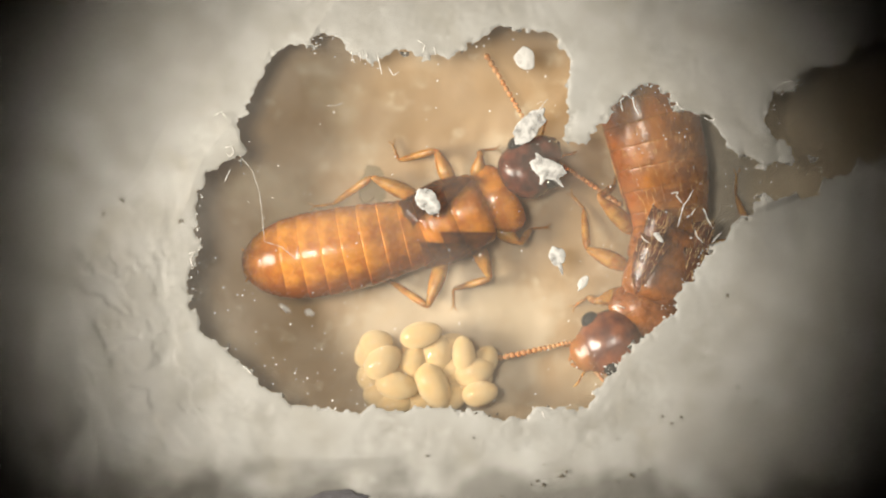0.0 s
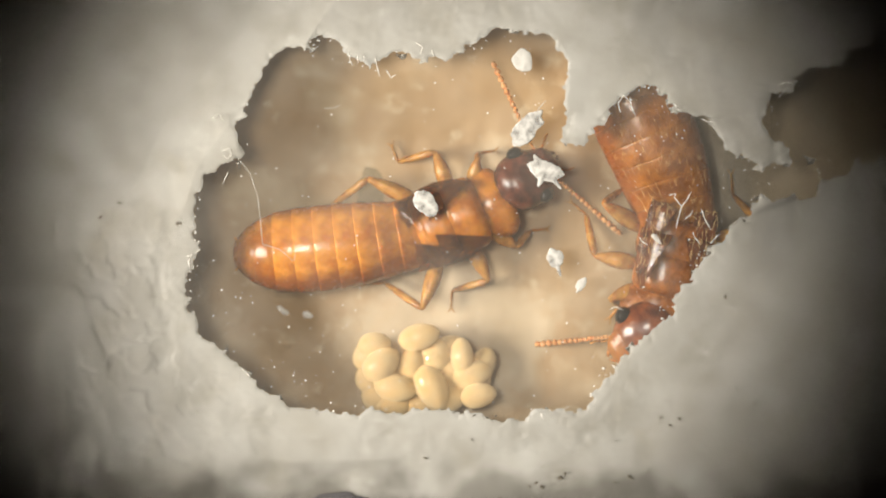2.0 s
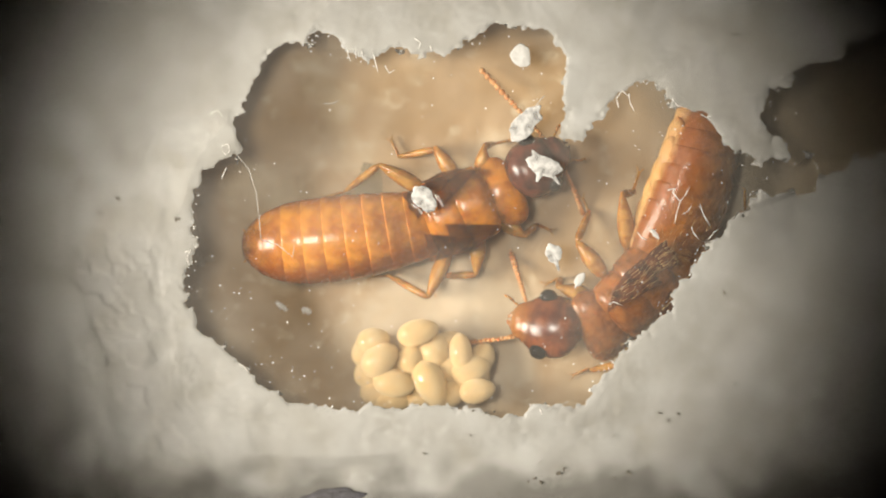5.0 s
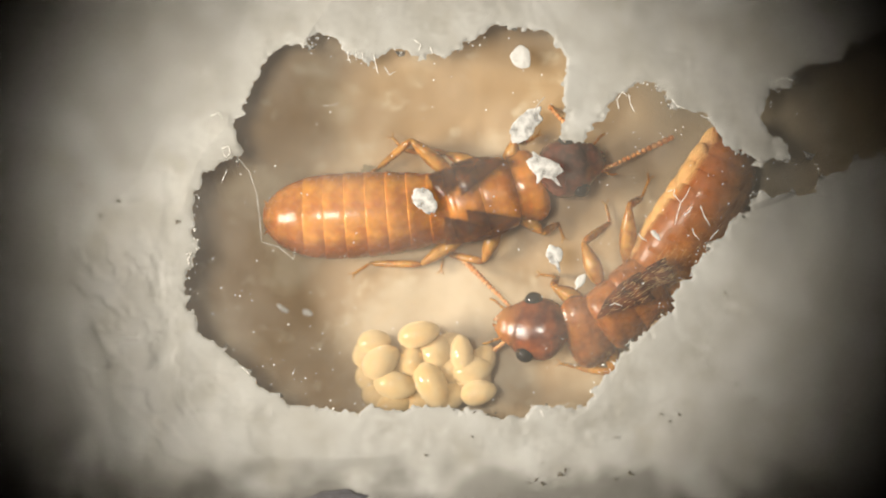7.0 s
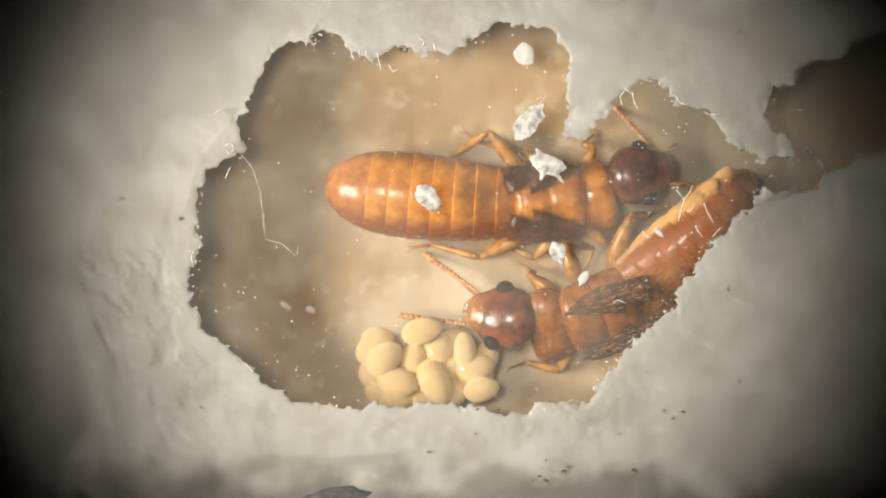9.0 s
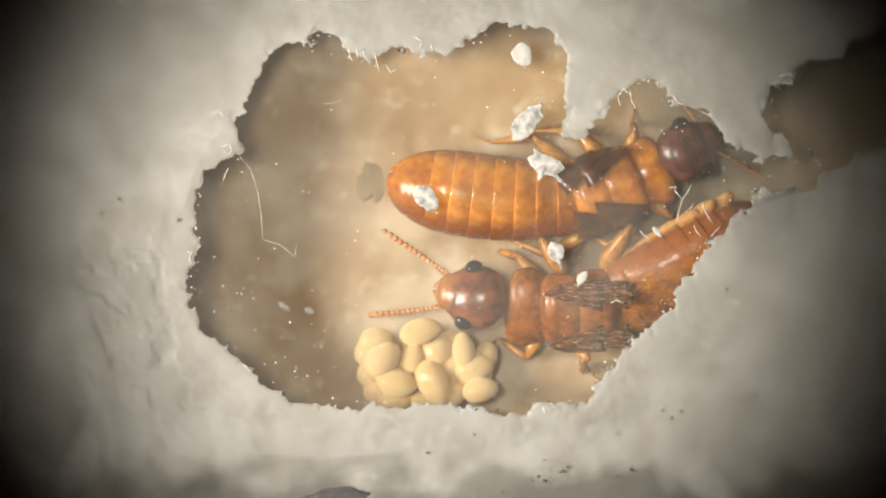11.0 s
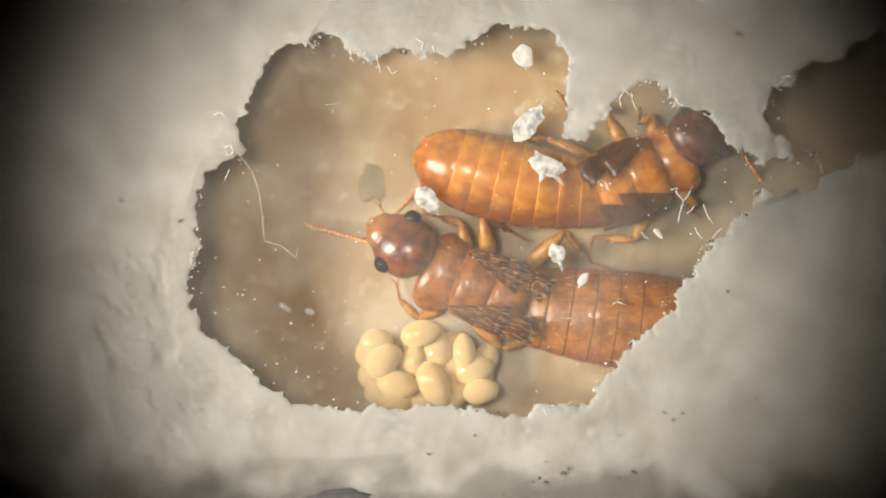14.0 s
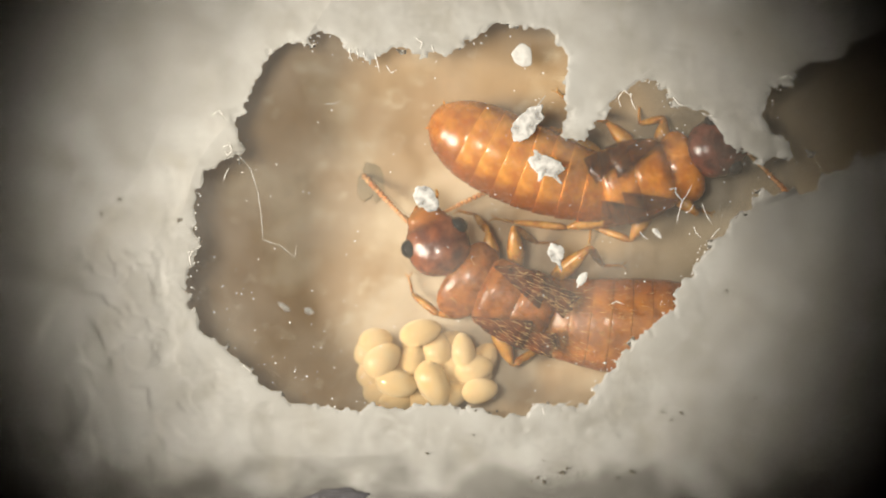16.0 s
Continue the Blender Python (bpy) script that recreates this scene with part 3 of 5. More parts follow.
def build_termite(label, size, girth, thick, shell, head_shell, feelers, hairy):
    """A wingless reproductive: x forward, y to its left, origin in the middle of its thorax."""
    termite = tagged(new("termite"), label, "termite", "pair of termites")
    got = {"root": termite, "size": size, "antenna": feelers}
    s = size
    # head with its parts
    rings = []
    for k in range(15):
        u = -1 + 2 * k / 14
        r = max(0.05, (1 - abs(u) ** 2.4)) ** 0.5
        rings.append((u * 0.72 * s, 0, -0.06 * s * u, r * 0.72 * s * (1 - 0.04 * u), r * 0.52 * s * (1 - 0.12 * u)))
    head = got["head"] = part("head", loft(rings, 28), head_shell, termite)
    bm = loft([(0.20 * s, 0, 0.03 * s, 0.56 * s, 0.34 * s), (0.46 * s, 0, 0.02 * s, 0.53 * s, 0.31 * s), (0.60 * s, 0, 0.0, 0.47 * s, 0.26 * s), (0.66 * s, 0, -0.01 * s, 0.41 * s, 0.22 * s), (0.70 * s, 0, 0.0, 0.42 * s, 0.21 * s),
               (0.80 * s, 0, -0.03 * s, 0.36 * s, 0.17 * s), (0.89 * s, 0, -0.07 * s, 0.24 * s, 0.1 * s), (0.92 * s, 0, -0.1 * s, 0.1 * s, 0.04 * s)], 24)
    part("clypeus", bm, head_shell, head, "brown clypeus and labrum")
    for side in (-1, 1):
        bm = bmesh.new()
        ball(bm, 0.18 * s, side * 0.62 * s, 0.13 * s, 0.215 * s, 0.19 * s, 0.21 * s, side * -14, (20, 14))
        part("eye", bm, eye_black, head, "glossy black compound eye")
        bm = limb(0.36 * s, 0.035, 0.03)
        bm.transform(at(0.60 * s * 1000, side * 0.26 * s * 1000, -0.18 * s * 1000, 0, 12, side * 24))
        loft([(0.92 * s, side * 0.42 * s, -0.27 * s, 0.034, 0.034), (1.05 * s, side * 0.50 * s, -0.3 * s, 0.035, 0.035), (1.16 * s, side * 0.52 * s, -0.32 * s, 0.02, 0.02)], 8, bm=bm)
        part("palp", bm, leg_amber, head)
        bm = loft([(0.5 * s, side * 0.16 * s, -0.2 * s, 0.14 * s, 0.09 * s), (0.86 * s, side * 0.16 * s, -0.2 * s, 0.1 * s, 0.07 * s), (1.0 * s, side * 0.05 * s, -0.2 * s, 0.03 * s, 0.03 * s)], 8)
        part("mandible", bm, head_shell, head)
        name = "antenna_left" if side > 0 else "antenna_right"
        got[name] = part("antenna", beads(feelers, 17, 0.066 * s), antenna_amber, head, "beaded amber antenna")
    # thorax
    got["pronotum"] = part("pronotum", saddle((0.60 if hairy else 0.52) * s, (0.95 if hairy else 0.90) * s, 0.22 * s), thorax_brown if hairy else thorax_amber, termite, "broad amber saddle-shaped pronotum")
    if hairy:
        rng = random.Random(5)
        spots = [(rng.uniform(-0.4, 0.35) * s, rng.uniform(-0.6, 0.6) * s, 0.16 * s, 0.0, 1.0) for _ in range(26)]
        part("bristles", bristles(spots, 0.13, rng), hair_gold, got["pronotum"], "short golden bristles")
    for name, x, w in (("mesothorax", 0.26, 0.82 if hairy else 0.90), ("metathorax", -0.46, 0.88 if hairy else 0.96)):
        rings = [(x * s + u * 0.56 * s, 0, -0.02 * s, w * s * math.sqrt(max(0.12, 1 - abs(u) ** 6)), (0.60 if hairy else 0.50) * s * math.sqrt(max(0.12, 1 - abs(u) ** 6))) for u in [k / 5 - 1 for k in range(11)]]
        part(name, loft(rings, 24), thorax_brown if hairy else thorax_amber, termite)
    fore = [(0.68, 0.72), (0.30, 0.94), (-0.15, 1.02), (-0.62, 0.99), (-0.57, 0.80), (-0.60, 0.60), (-0.55, 0.40), (-0.56, 0.17)]
    hind = [(0.02, 0.78), (-0.40, 0.90), (-0.85, 0.93), (-1.24, 0.88), (-1.17, 0.70), (-1.20, 0.52), (-1.12, 0.36), (-1.10, 0.20)]
    if hairy:
        fore, hind = [[(px * 1.08, py * 0.86) for px, py in outline] for outline in (fore, hind)]
    for outline, lift in ((hind, 0.70 if hairy else 0.54), (fore, 0.74 if hairy else 0.57)):
        for side in (-1, 1):
            bm = wing_scale([(px * s, side * py * s) for px, py in outline], (outline[0][0] * s, side * outline[0][1] * s), 0.03 * s, s)
            bm.transform(Matrix.Translation((0, 0, lift * s)))
            stub = part("wing_stub", bm, scale_brown if hairy else scale_amber, termite, "dark brown veined wing stub")
            if hairy:
                rng = random.Random(len(outline) + side)
                spots = []
                while len(spots) < 64:
                    px, py = rng.uniform(-1.4, 0.7), rng.uniform(0.15, 1.05)
                    if inside(px, py, outline):
                        spots.append((px * s, side * py * s, (lift + 0.05 - 0.55 * max(0, py - 0.3) ** 2) * s, side * 0.15, 1.0))
                part("bristles", bristles(spots, 0.2, rng), hair_gold, stub, "golden bristles")
    # abdomen: overlapping rings, wide in the middle, paler below
    got["segment"] = []
    for k in range(SEGMENTS):
        u0, u1 = k / SEGMENTS, (k + 1) / SEGMENTS
        length = 4.2 * s / SEGMENTS

        def wide(u):
            return (0.70 + 0.32 * math.sin(math.pi * min(1, 0.08 + u * 0.78))) * math.sqrt(max(0.0, 1 - max(0.0, (u - 0.62) / 0.385) ** (2.3 if hairy else 2.9))) * s * girth
        rings = []
        for v in (-0.8, -0.4, 0.0, 0.3, 0.6, 0.85, 0.97, 1.0, 1.02) if hairy else (-0.8, -0.4, 0.0, 0.3, 0.6, 0.85, 0.99, 1.04, 1.06, 1.03):
            u = u0 + (u1 - u0) * v
            w = max(0.03, wide(min(u, 0.999)))
            w *= ({1.0: 0.997, 1.02: 0.975} if hairy else {1.04: 1.0, 1.06: 0.997, 1.03: 0.98}).get(v, 0.993 + 0.007 * v if hairy else 0.978 + 0.022 * v)
            if k == 0 and v < 0.2:
                w *= 1 - 0.08 * (0.2 - v)
            if v < -0.2:
                w *= 0.985 + 0.02 * v if hairy else 0.97 + 0.05 * v
            low = 0.66 + 0.34 * min(1.0, max(0.0, u / 0.3)) ** 0.7
            rings.append((-(v - 0.5) * length, 0, -w * thick * (1 - low) * 0.6, w, w * thick * low))
        if k == SEGMENTS - 1:
            rings = rings[:5] + [(-(along - 0.5) * length, 0, 0, wide(0.975) * much, wide(0.975) * much * 0.72) for along, much in ((0.8, 1.0), (0.95, 0.8), (1.04, 0.52), (1.09, 0.12))]
        bm = loft(rings, 32)
        if hairy and 0 < k < SEGMENTS - 1:
            for side in (-1, 1):
                w = wide(u0 + 0.5 * (u1 - u0))
                ball(bm, 0.0, side * w * 0.88, -w * thick * 0.36, length * 0.95, 0.075 * s, 0.22 * s, 0, (14, 8))
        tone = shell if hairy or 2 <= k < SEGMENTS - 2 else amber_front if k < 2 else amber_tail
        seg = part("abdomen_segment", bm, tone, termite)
        if hairy and k < SEGMENTS - 1:
            rng = random.Random(k)
            spots = []
            for _ in range(26 if k < 4 else 12):
                a, v = rng.uniform(0.18, 0.82) * math.pi, rng.uniform(0.25, 0.95)
                w = wide(u0 + (u1 - u0) * v)
                spots.append((-(v - 0.5) * length, w * math.cos(a), w * thick * math.sin(a), math.cos(a) * 0.8, math.sin(a)))
            part("bristles", bristles(spots, 0.2, rng), hair_gold, seg, "short golden bristles")
        got["segment"].append(seg)
        if k == SEGMENTS - 1:
            for side in (-1, 1):
                bm = limb(0.2 * s, 0.04 * s, 0.015 * s)
                bm.transform(at(-0.1 * s * 1000, side * 0.26 * s * 1000, 0.1 * s * 1000, 0, 0, 180 - side * 50))
                part("cercus", bm, amber, seg)
    # legs
    for pair, (l1, l2, l3) in LEG_LENGTHS.items():
        for side in (-1, 1):
            key = pair + ("_left" if side > 0 else "_right")
            hx, hy = HIPS[pair]
            bm = limb((hy + 0.02) * s, 0.19 * s, 0.13 * s, 0.03 * s)
            bm.transform(at(hx * s * 1000, side * 0.05 * s * 1000, -0.28 * s * 1000, 0, 8, side * 90))
            part("coxa", bm, thorax_amber, termite)
            got[key] = (part("femur", limb(l1 * s, 0.11 * s, 0.10 * s, 0.095 * s), leg_amber, termite),
                        part("tibia", limb(l2 * s, 0.085 * s, 0.062 * s, 0.018 * s), leg_amber, termite),
                        part("tarsus", foot_mesh(l3 * s), leg_amber, termite))
    return got


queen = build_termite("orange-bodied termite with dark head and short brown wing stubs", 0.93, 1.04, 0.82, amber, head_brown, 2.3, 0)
king = build_termite("red-brown hairy termite with amber head and brown wing stubs", 1.0, 1.1, 0.76, amber_brown, head_red, 1.95, 1)


# ---- eggs: x, y, z, length, width, turn ----
def egg(x, y, z, length, width, turn, tip):
    ob = shape("egg", loft(egg_rings(length * 0.95, width * 0.92, width * 0.9, 14, -0.10), 22), egg_skin)
    ob.matrix_world = at(x, y, -1.5 + (z + 1.5) * 0.62, 0, tip, turn)
    tagged(ob, "pale yellow translucent egg in the heap on the floor", "egg", "heap of eggs")


for row in [
    (-0.5, -1.948, -1.41, 1.03, 0.644, 14, 0), (-1.36, -2.566, -1.46, 1.004, 0.747, 35, 8),
    (-1.04, -3.107, -1.51, 1.03, 0.695, -10, 0), (-0.218, -3.11, -1.56, 1.185, 0.798, -62, 0),
    (0.846, -3.281, -1.41, 0.876, 0.618, 12, 0), (0.476, -2.392, -1.61, 0.901, 0.592, 95, 0),
    (-0.671, -2.566, -1.76, 0.747, 0.67, 70, 0), (-0.129, -2.379, -1.91, 0.901, 0.798, 80, 0),
    (-1.523, -2.143, -1.81, 0.824, 0.644, 10, 0), (0.696, -2.786, -1.76, 1.004, 0.695, 10, 0),
    (0.246, -2.774, -2.06, 0.927, 0.772, 10, 0), (-1.085, -3.553, -1.86, 0.85, 0.592, 10, 0),
    (-1.76, -2.394, -1.96, 0.695, 0.567, 80, 0), (0.142, -3.378, -1.96, 0.979, 0.747, 20, 0),
    (0.96, -2.556, -2.11, 0.772, 0.644, 60, 0), (-0.506, -3.513, -2.06, 0.772, 0.644, 0, 0),
    (-0.805, -2.87, -2.16, 0.901, 0.721, 0, 0), (-1.221, -2.922, -2.16, 0.901, 0.721, 20, 0),
    (-1.663, -2.872, -2.2, 0.772, 0.644, 70, 0), (-1.455, -3.364, -2.18, 0.824, 0.644, -20, 0),
    (-0.156, -2.819, -2.18, 0.901, 0.721, 40, 0), (0.494, -3.157, -2.18, 0.85, 0.695, 0, 0),
    (0.208, -2.222, -2.2, 0.772, 0.644, 20, 0), (-0.637, -2.222, -2.2, 0.824, 0.67, 100, 0),
    (0.832, -3.002, -2.2, 0.721, 0.618, 40, 0),
]:
    egg(*row)


# ---- white flecks and hairs on the cover glass ----
def fleck(x, y, length, width, turn, seed, prongs=(), fibres=(), m=None):
    """A soft tuft of white fibre, thick in the middle. Prongs: way in degrees, reach and breadth. Fibres: way and reach."""
    rng = random.Random(seed)
    bm = bmesh.new()
    around = 80
    lobes = [(n, amount * rng.uniform(0.4, 0.8), rng.uniform(0, 6.3)) for n, amount in ((2, 0.07), (3, 0.09), (5, 0.06), (8, 0.04), (13, 0.03), (21, 0.02))]
    edge = []
    for k in range(around):
        a = 2 * math.pi * k / around
        e = 1 + sum(amount * math.sin(n * a + p) for n, amount, p in lobes)
        for way, reach, broad in prongs:
            off = math.degrees(a) - (way - turn)
            e += reach * math.exp(-(((off + 180) % 360 - 180) / broad) ** 2)
        edge.append(e)
    rings = []
    for grow, lift in ((0.96, 0.0), (1.0, 0.003), (0.93, 0.010), (0.8, 0.018), (0.62, 0.026), (0.42, 0.031), (0.2, 0.034)):
        ring = []
        for k in range(around):
            a = 2 * math.pi * k / around
            px, py = length / 2 * grow * edge[k] * math.cos(a), width / 2 * grow * edge[k] * math.sin(a)
            ring.append(bm.verts.new((px, py, lift * (1 + 0.7 * noise.fractal(Vector((px * 6, py * 6, seed)), 0.8, 2.0, 3)) if lift else 0.0)))
        rings.append(ring)
    for one, two in zip(rings, rings[1:]):
        for k in range(around):
            bm.faces.new((one[k], one[(k + 1) % around], two[(k + 1) % around], two[k]))
    bm.faces.new(rings[0]), bm.faces.new(rings[-1])
    ob = shape("white_flake", bm, speck_white if x < -2.5 else m or fluff)
    for way, reach in fibres:
        hair = bmesh.new()
        a, bend = math.radians(way - turn), rng.uniform(-0.25, 0.25)
        start = Vector((length / 2 * math.cos(a), width / 2 * math.sin(a))) * 0.8
        path = [start + Vector((math.cos(a + bend * u), math.sin(a + bend * u))) * reach * u for u in (0.0, 0.35, 0.7, 1.0)]
        loft([(p.x, p.y, 0.012, 0.014 - 0.003 * k, 0.01) for k, p in enumerate(path)], 6, bm=hair)
        part("fibre", hair, thin_fluff, ob, "fine white fibre")
    if x < -2.5:
        height = chamber_depth(np.array(x), np.array(y))
        ob.matrix_world = at(x * 1.053, y * 1.053, float(height) + 0.012, 0, 0, turn)
        return tagged(ob, "small white flake lying on the chamber floor", "flake", "flakes on the floor")
    ob.matrix_world = at(x, y, 0.15, 0, 0, turn)
    return tagged(ob, "soft white fibre flake on the cover glass", "flake", "flakes on the glass")


for row in [
    (1.88, 2.68, 0.92, 0.46, 50, 40, ((52, 0.25, 14), (0, 0.3, 12)), ((64, 0.42),)),
    (2.30, 1.77, 0.74, 0.46, -20, 41, ((112, 0.42, 9), (-8, 0.22, 14), (-112, 0.7, 6), (-62, 0.8, 6)), ()),
    (-0.335, 1.055, 0.66, 0.45, -55, 42),
    (2.52, -0.16, 0.42, 0.36, -70, 43, ((-74, 1.1, 9), (120, 0.2, 14)), ()),
    (1.81, 4.2, 0.52, 0.44, -60, 44, (), (), thin_fluff),
    (-2.955, -1.409, 0.25, 0.15, -20, 45), (-3.515, -1.321, 0.325, 0.125, -35, 46),
    (3.092, -0.736, 0.32, 0.2, 60, 47, ((240, 0.5, 12),), (), thin_fluff),
    (4.75, 0.262, 0.275, 0.113, -50, 48, (), (), thin_fluff),
]:
    fleck(*row)


def smear(x, y, z, length, width, turn):
    """A thin uneven crust that dried on the floor."""
    bm = bmesh.new()
    around, rings = 60, []
    for grow, lift in ((1.03, -0.02), (1.0, -0.003), (0.93, 0.001), (0.6, 0.003), (0.25, 0.004)):
        ring = []
        for k in range(around):
            a = 2 * math.pi * k / around
            e = grow * (1 + 0.42 * noise.fractal(Vector((math.cos(a), math.sin(a), 5.1)) * 1.6, 0.8, 2.0, 5))
            ring.append(bm.verts.new((length / 2 * e * math.cos(a), width / 2 * e * math.sin(a), lift)))
        rings.append(ring)
    for one, two in zip(rings, rings[1:]):
        for k in range(around):
            bm.faces.new((one[k], one[(k + 1) % around], two[(k + 1) % around], two[k]))
    bm.faces.new(rings[0]), bm.faces.new(rings[-1])
    ob = shape("dried_smear", bm, crust)
    ob.matrix_world = at(x, y, z, 0, 0, turn)
    return tagged(ob, "thin brown dried smear on the chamber floor", "smear")


crust = mottled(material("brown_crust", (0.42, 0.32, 0.18), 0.5), (0.235, 0.172, 0.080), (0.30, 0.222, 0.108), 0.5)
smear(-1.52, 1.58, float(chamber_depth(np.array(-1.52), np.array(1.58))) + 0.02, 1.25, 0.66, 84)


# ---- hairs, dust and grit ----
def strand(points, thick=0.010, z=0.16, m=None):
    """A thin white hair that lies on the glass."""
    bm = bmesh.new()
    fine = []
    for one, two in zip(points, points[1:]):
        fine += [tuple(a + (b - a) * k / 3 for a, b in zip(one, two)) for k in range(3)]
    fine.append(points[-1])
    loops = []
    for k, (x, y) in enumerate(fine):
        ax, ay = fine[max(0, k - 1)]
        bx, by = fine[min(len(fine) - 1, k + 1)]
        way = Vector((bx - ax, by - ay)).normalized()
        r = thick * (0.55 if k in (0, len(fine) - 1) else 1 + 0.35 * math.sin(k * 2.1))
        loops.append([bm.verts.new((x - way.y * c * r, y + way.x * c * r, z + d * thick)) for c, d in ((1, -0.4), (0.6, 0.7), (-0.6, 0.7), (-1, -0.4))])
    for one, two in zip(loops, loops[1:]):
        for k in range(4):
            bm.faces.new((one[k], one[(k + 1) % 4], two[(k + 1) % 4], two[k]))
    bm.faces.new(loops[0]), bm.faces.new(loops[-1])
    return tagged(shape("white_hair", bm, m or speck_white), "thin white plant hair stuck to the cover glass", "hair", "hairs on the glass")


for points in (
    [(-4.812, 2.231), (-4.662, 2.281), (-4.613, 2.132), (-4.712, 2.032), (-4.787, 2.132)],
    [(-5.036, 2.942), (-4.887, 3.029), (-4.787, 2.88)],
    [(-4.687, 1.758), (-4.762, 1.608), (-4.812, 1.483)],
    [(-5.622, -0.112), (-5.485, -0.05), (-5.572, -0.212), (-5.535, -0.386)],
    [(-2.02, 4.376), (-1.995, 4.201), (-1.945, 4.101)],
    [(-1.845, 4.351), (-1.82, 4.151)],
    [(-1.695, 4.326), (-1.683, 4.189)],
    [(-1.446, 4.276), (-1.396, 4.052), (-1.346, 3.852)],
    [(-1.197, 4.002), (-1.097, 3.827), (-0.972, 3.902)],
    [(-0.549, 4.6), (-0.399, 4.5), (-0.449, 4.351)],
    [(-0.199, 4.45), (-0.15, 4.276)],
    [(7.48, 3.665), (7.654, 3.715), (7.829, 3.628)],
    [(5.759, 2.905), (5.884, 2.83), (6.009, 2.867)],
    [(5.136, 3.254), (5.236, 3.104), (5.385, 3.054)],
    [(2.194, -3.578), (2.244, -3.727)],
    [(-4.413, -2.581), (-4.288, -2.68), (-4.214, -2.78)],
    [(5.024, 1.222), (5.186, 1.259), (5.149, 1.172), (5.311, 0.972), (5.223, 0.673), (5.186, 0.486)],
    [(5.311, 0.972), (5.423, 1.109), (5.523, 1.309)],
    [(5.747, 0.91), (5.822, 0.686), (5.959, 0.449)],
    [(5.56, 0.411), (5.597, 0.287), (5.722, 0.137)],
    [(4.376, 0.299), (4.438, 0.199), (4.563, 0.125)],
    [(3.964, 3.042), (3.914, 3.254), (4.039, 3.428), (4.164, 3.304)],
    [(4.176, 3.378), (4.214, 3.154), (4.301, 2.979)],
    [(5.373, 0.698), (5.485, 0.76), (5.56, 0.885)],
    [(5.934, 0.137), (6.059, 0.287), (6.146, 0.362)],
    [(3.727, -1.296), (3.84, -1.234), (4.014, -1.309)],
):
    strand(points)
for points in (
    [(-4.488, 2.069), (-4.201, 1.72), (-4.039, 1.197), (-3.977, 0.636), (-3.939, 0.162)],
    [(-3.939, 0.162), (-3.565, 0.05), (-3.241, -0.224), (-3.204, 0.037)],
    [(-2.568, 3.154), (-2.331, 3.166), (-2.194, 3.241)],
):
    tagged(strand(points, 0.006, m=thin_fluff), "fine pale scratch line on the cover glass", "scratch", "scratches on the glass")


def crumbs(name, places, low, high, z, m, seed, label):
    """Many tiny lumps too small to tell apart, as one."""
    rng = random.Random(seed)
    bm = bmesh.new()
    for x, y in places:
        a, b = rng.uniform(low, high), rng.uniform(low, high) * 0.7
        bmesh.ops.create_icosphere(bm, subdivisions=1, radius=1, matrix=Matrix.LocRotScale((x, y, z), Euler((rng.uniform(0, 0.5), rng.uniform(0, 0.5), rng.uniform(0, 6))), (a, b, min(a, b) * 0.7)))
    return tagged(shape(name, bm, m, False), label, "specks", kind="stuff")


def scatter(count, seed, fits):
    rng, places = random.Random(seed), []
    while len(places) < count:
        x, y = rng.uniform(-9.5, 9.5), rng.uniform(-5.5, 5.5)
        if fits(x, y, rng):
            places.append((x, y))
    return places


def near_rim(x, y, rng):
    d = float(outside(np.array(x), np.array(y)))
    return -0.13 < d < 0.01 and (x < -2.5 or 2.4 < x < 6.0 or rng.random() < 0.4) and float(cloud(np.array(x), np.array(y), 1.1, 51)) > 0.05


def over_chamber(x, y, rng):
    return float(outside(np.array(x), np.array(y))) < -0.1 and rng.random() < (0.9 if x < -1.2 and y < -0.8 else 0.45 if x > 3.8 else 0.25)


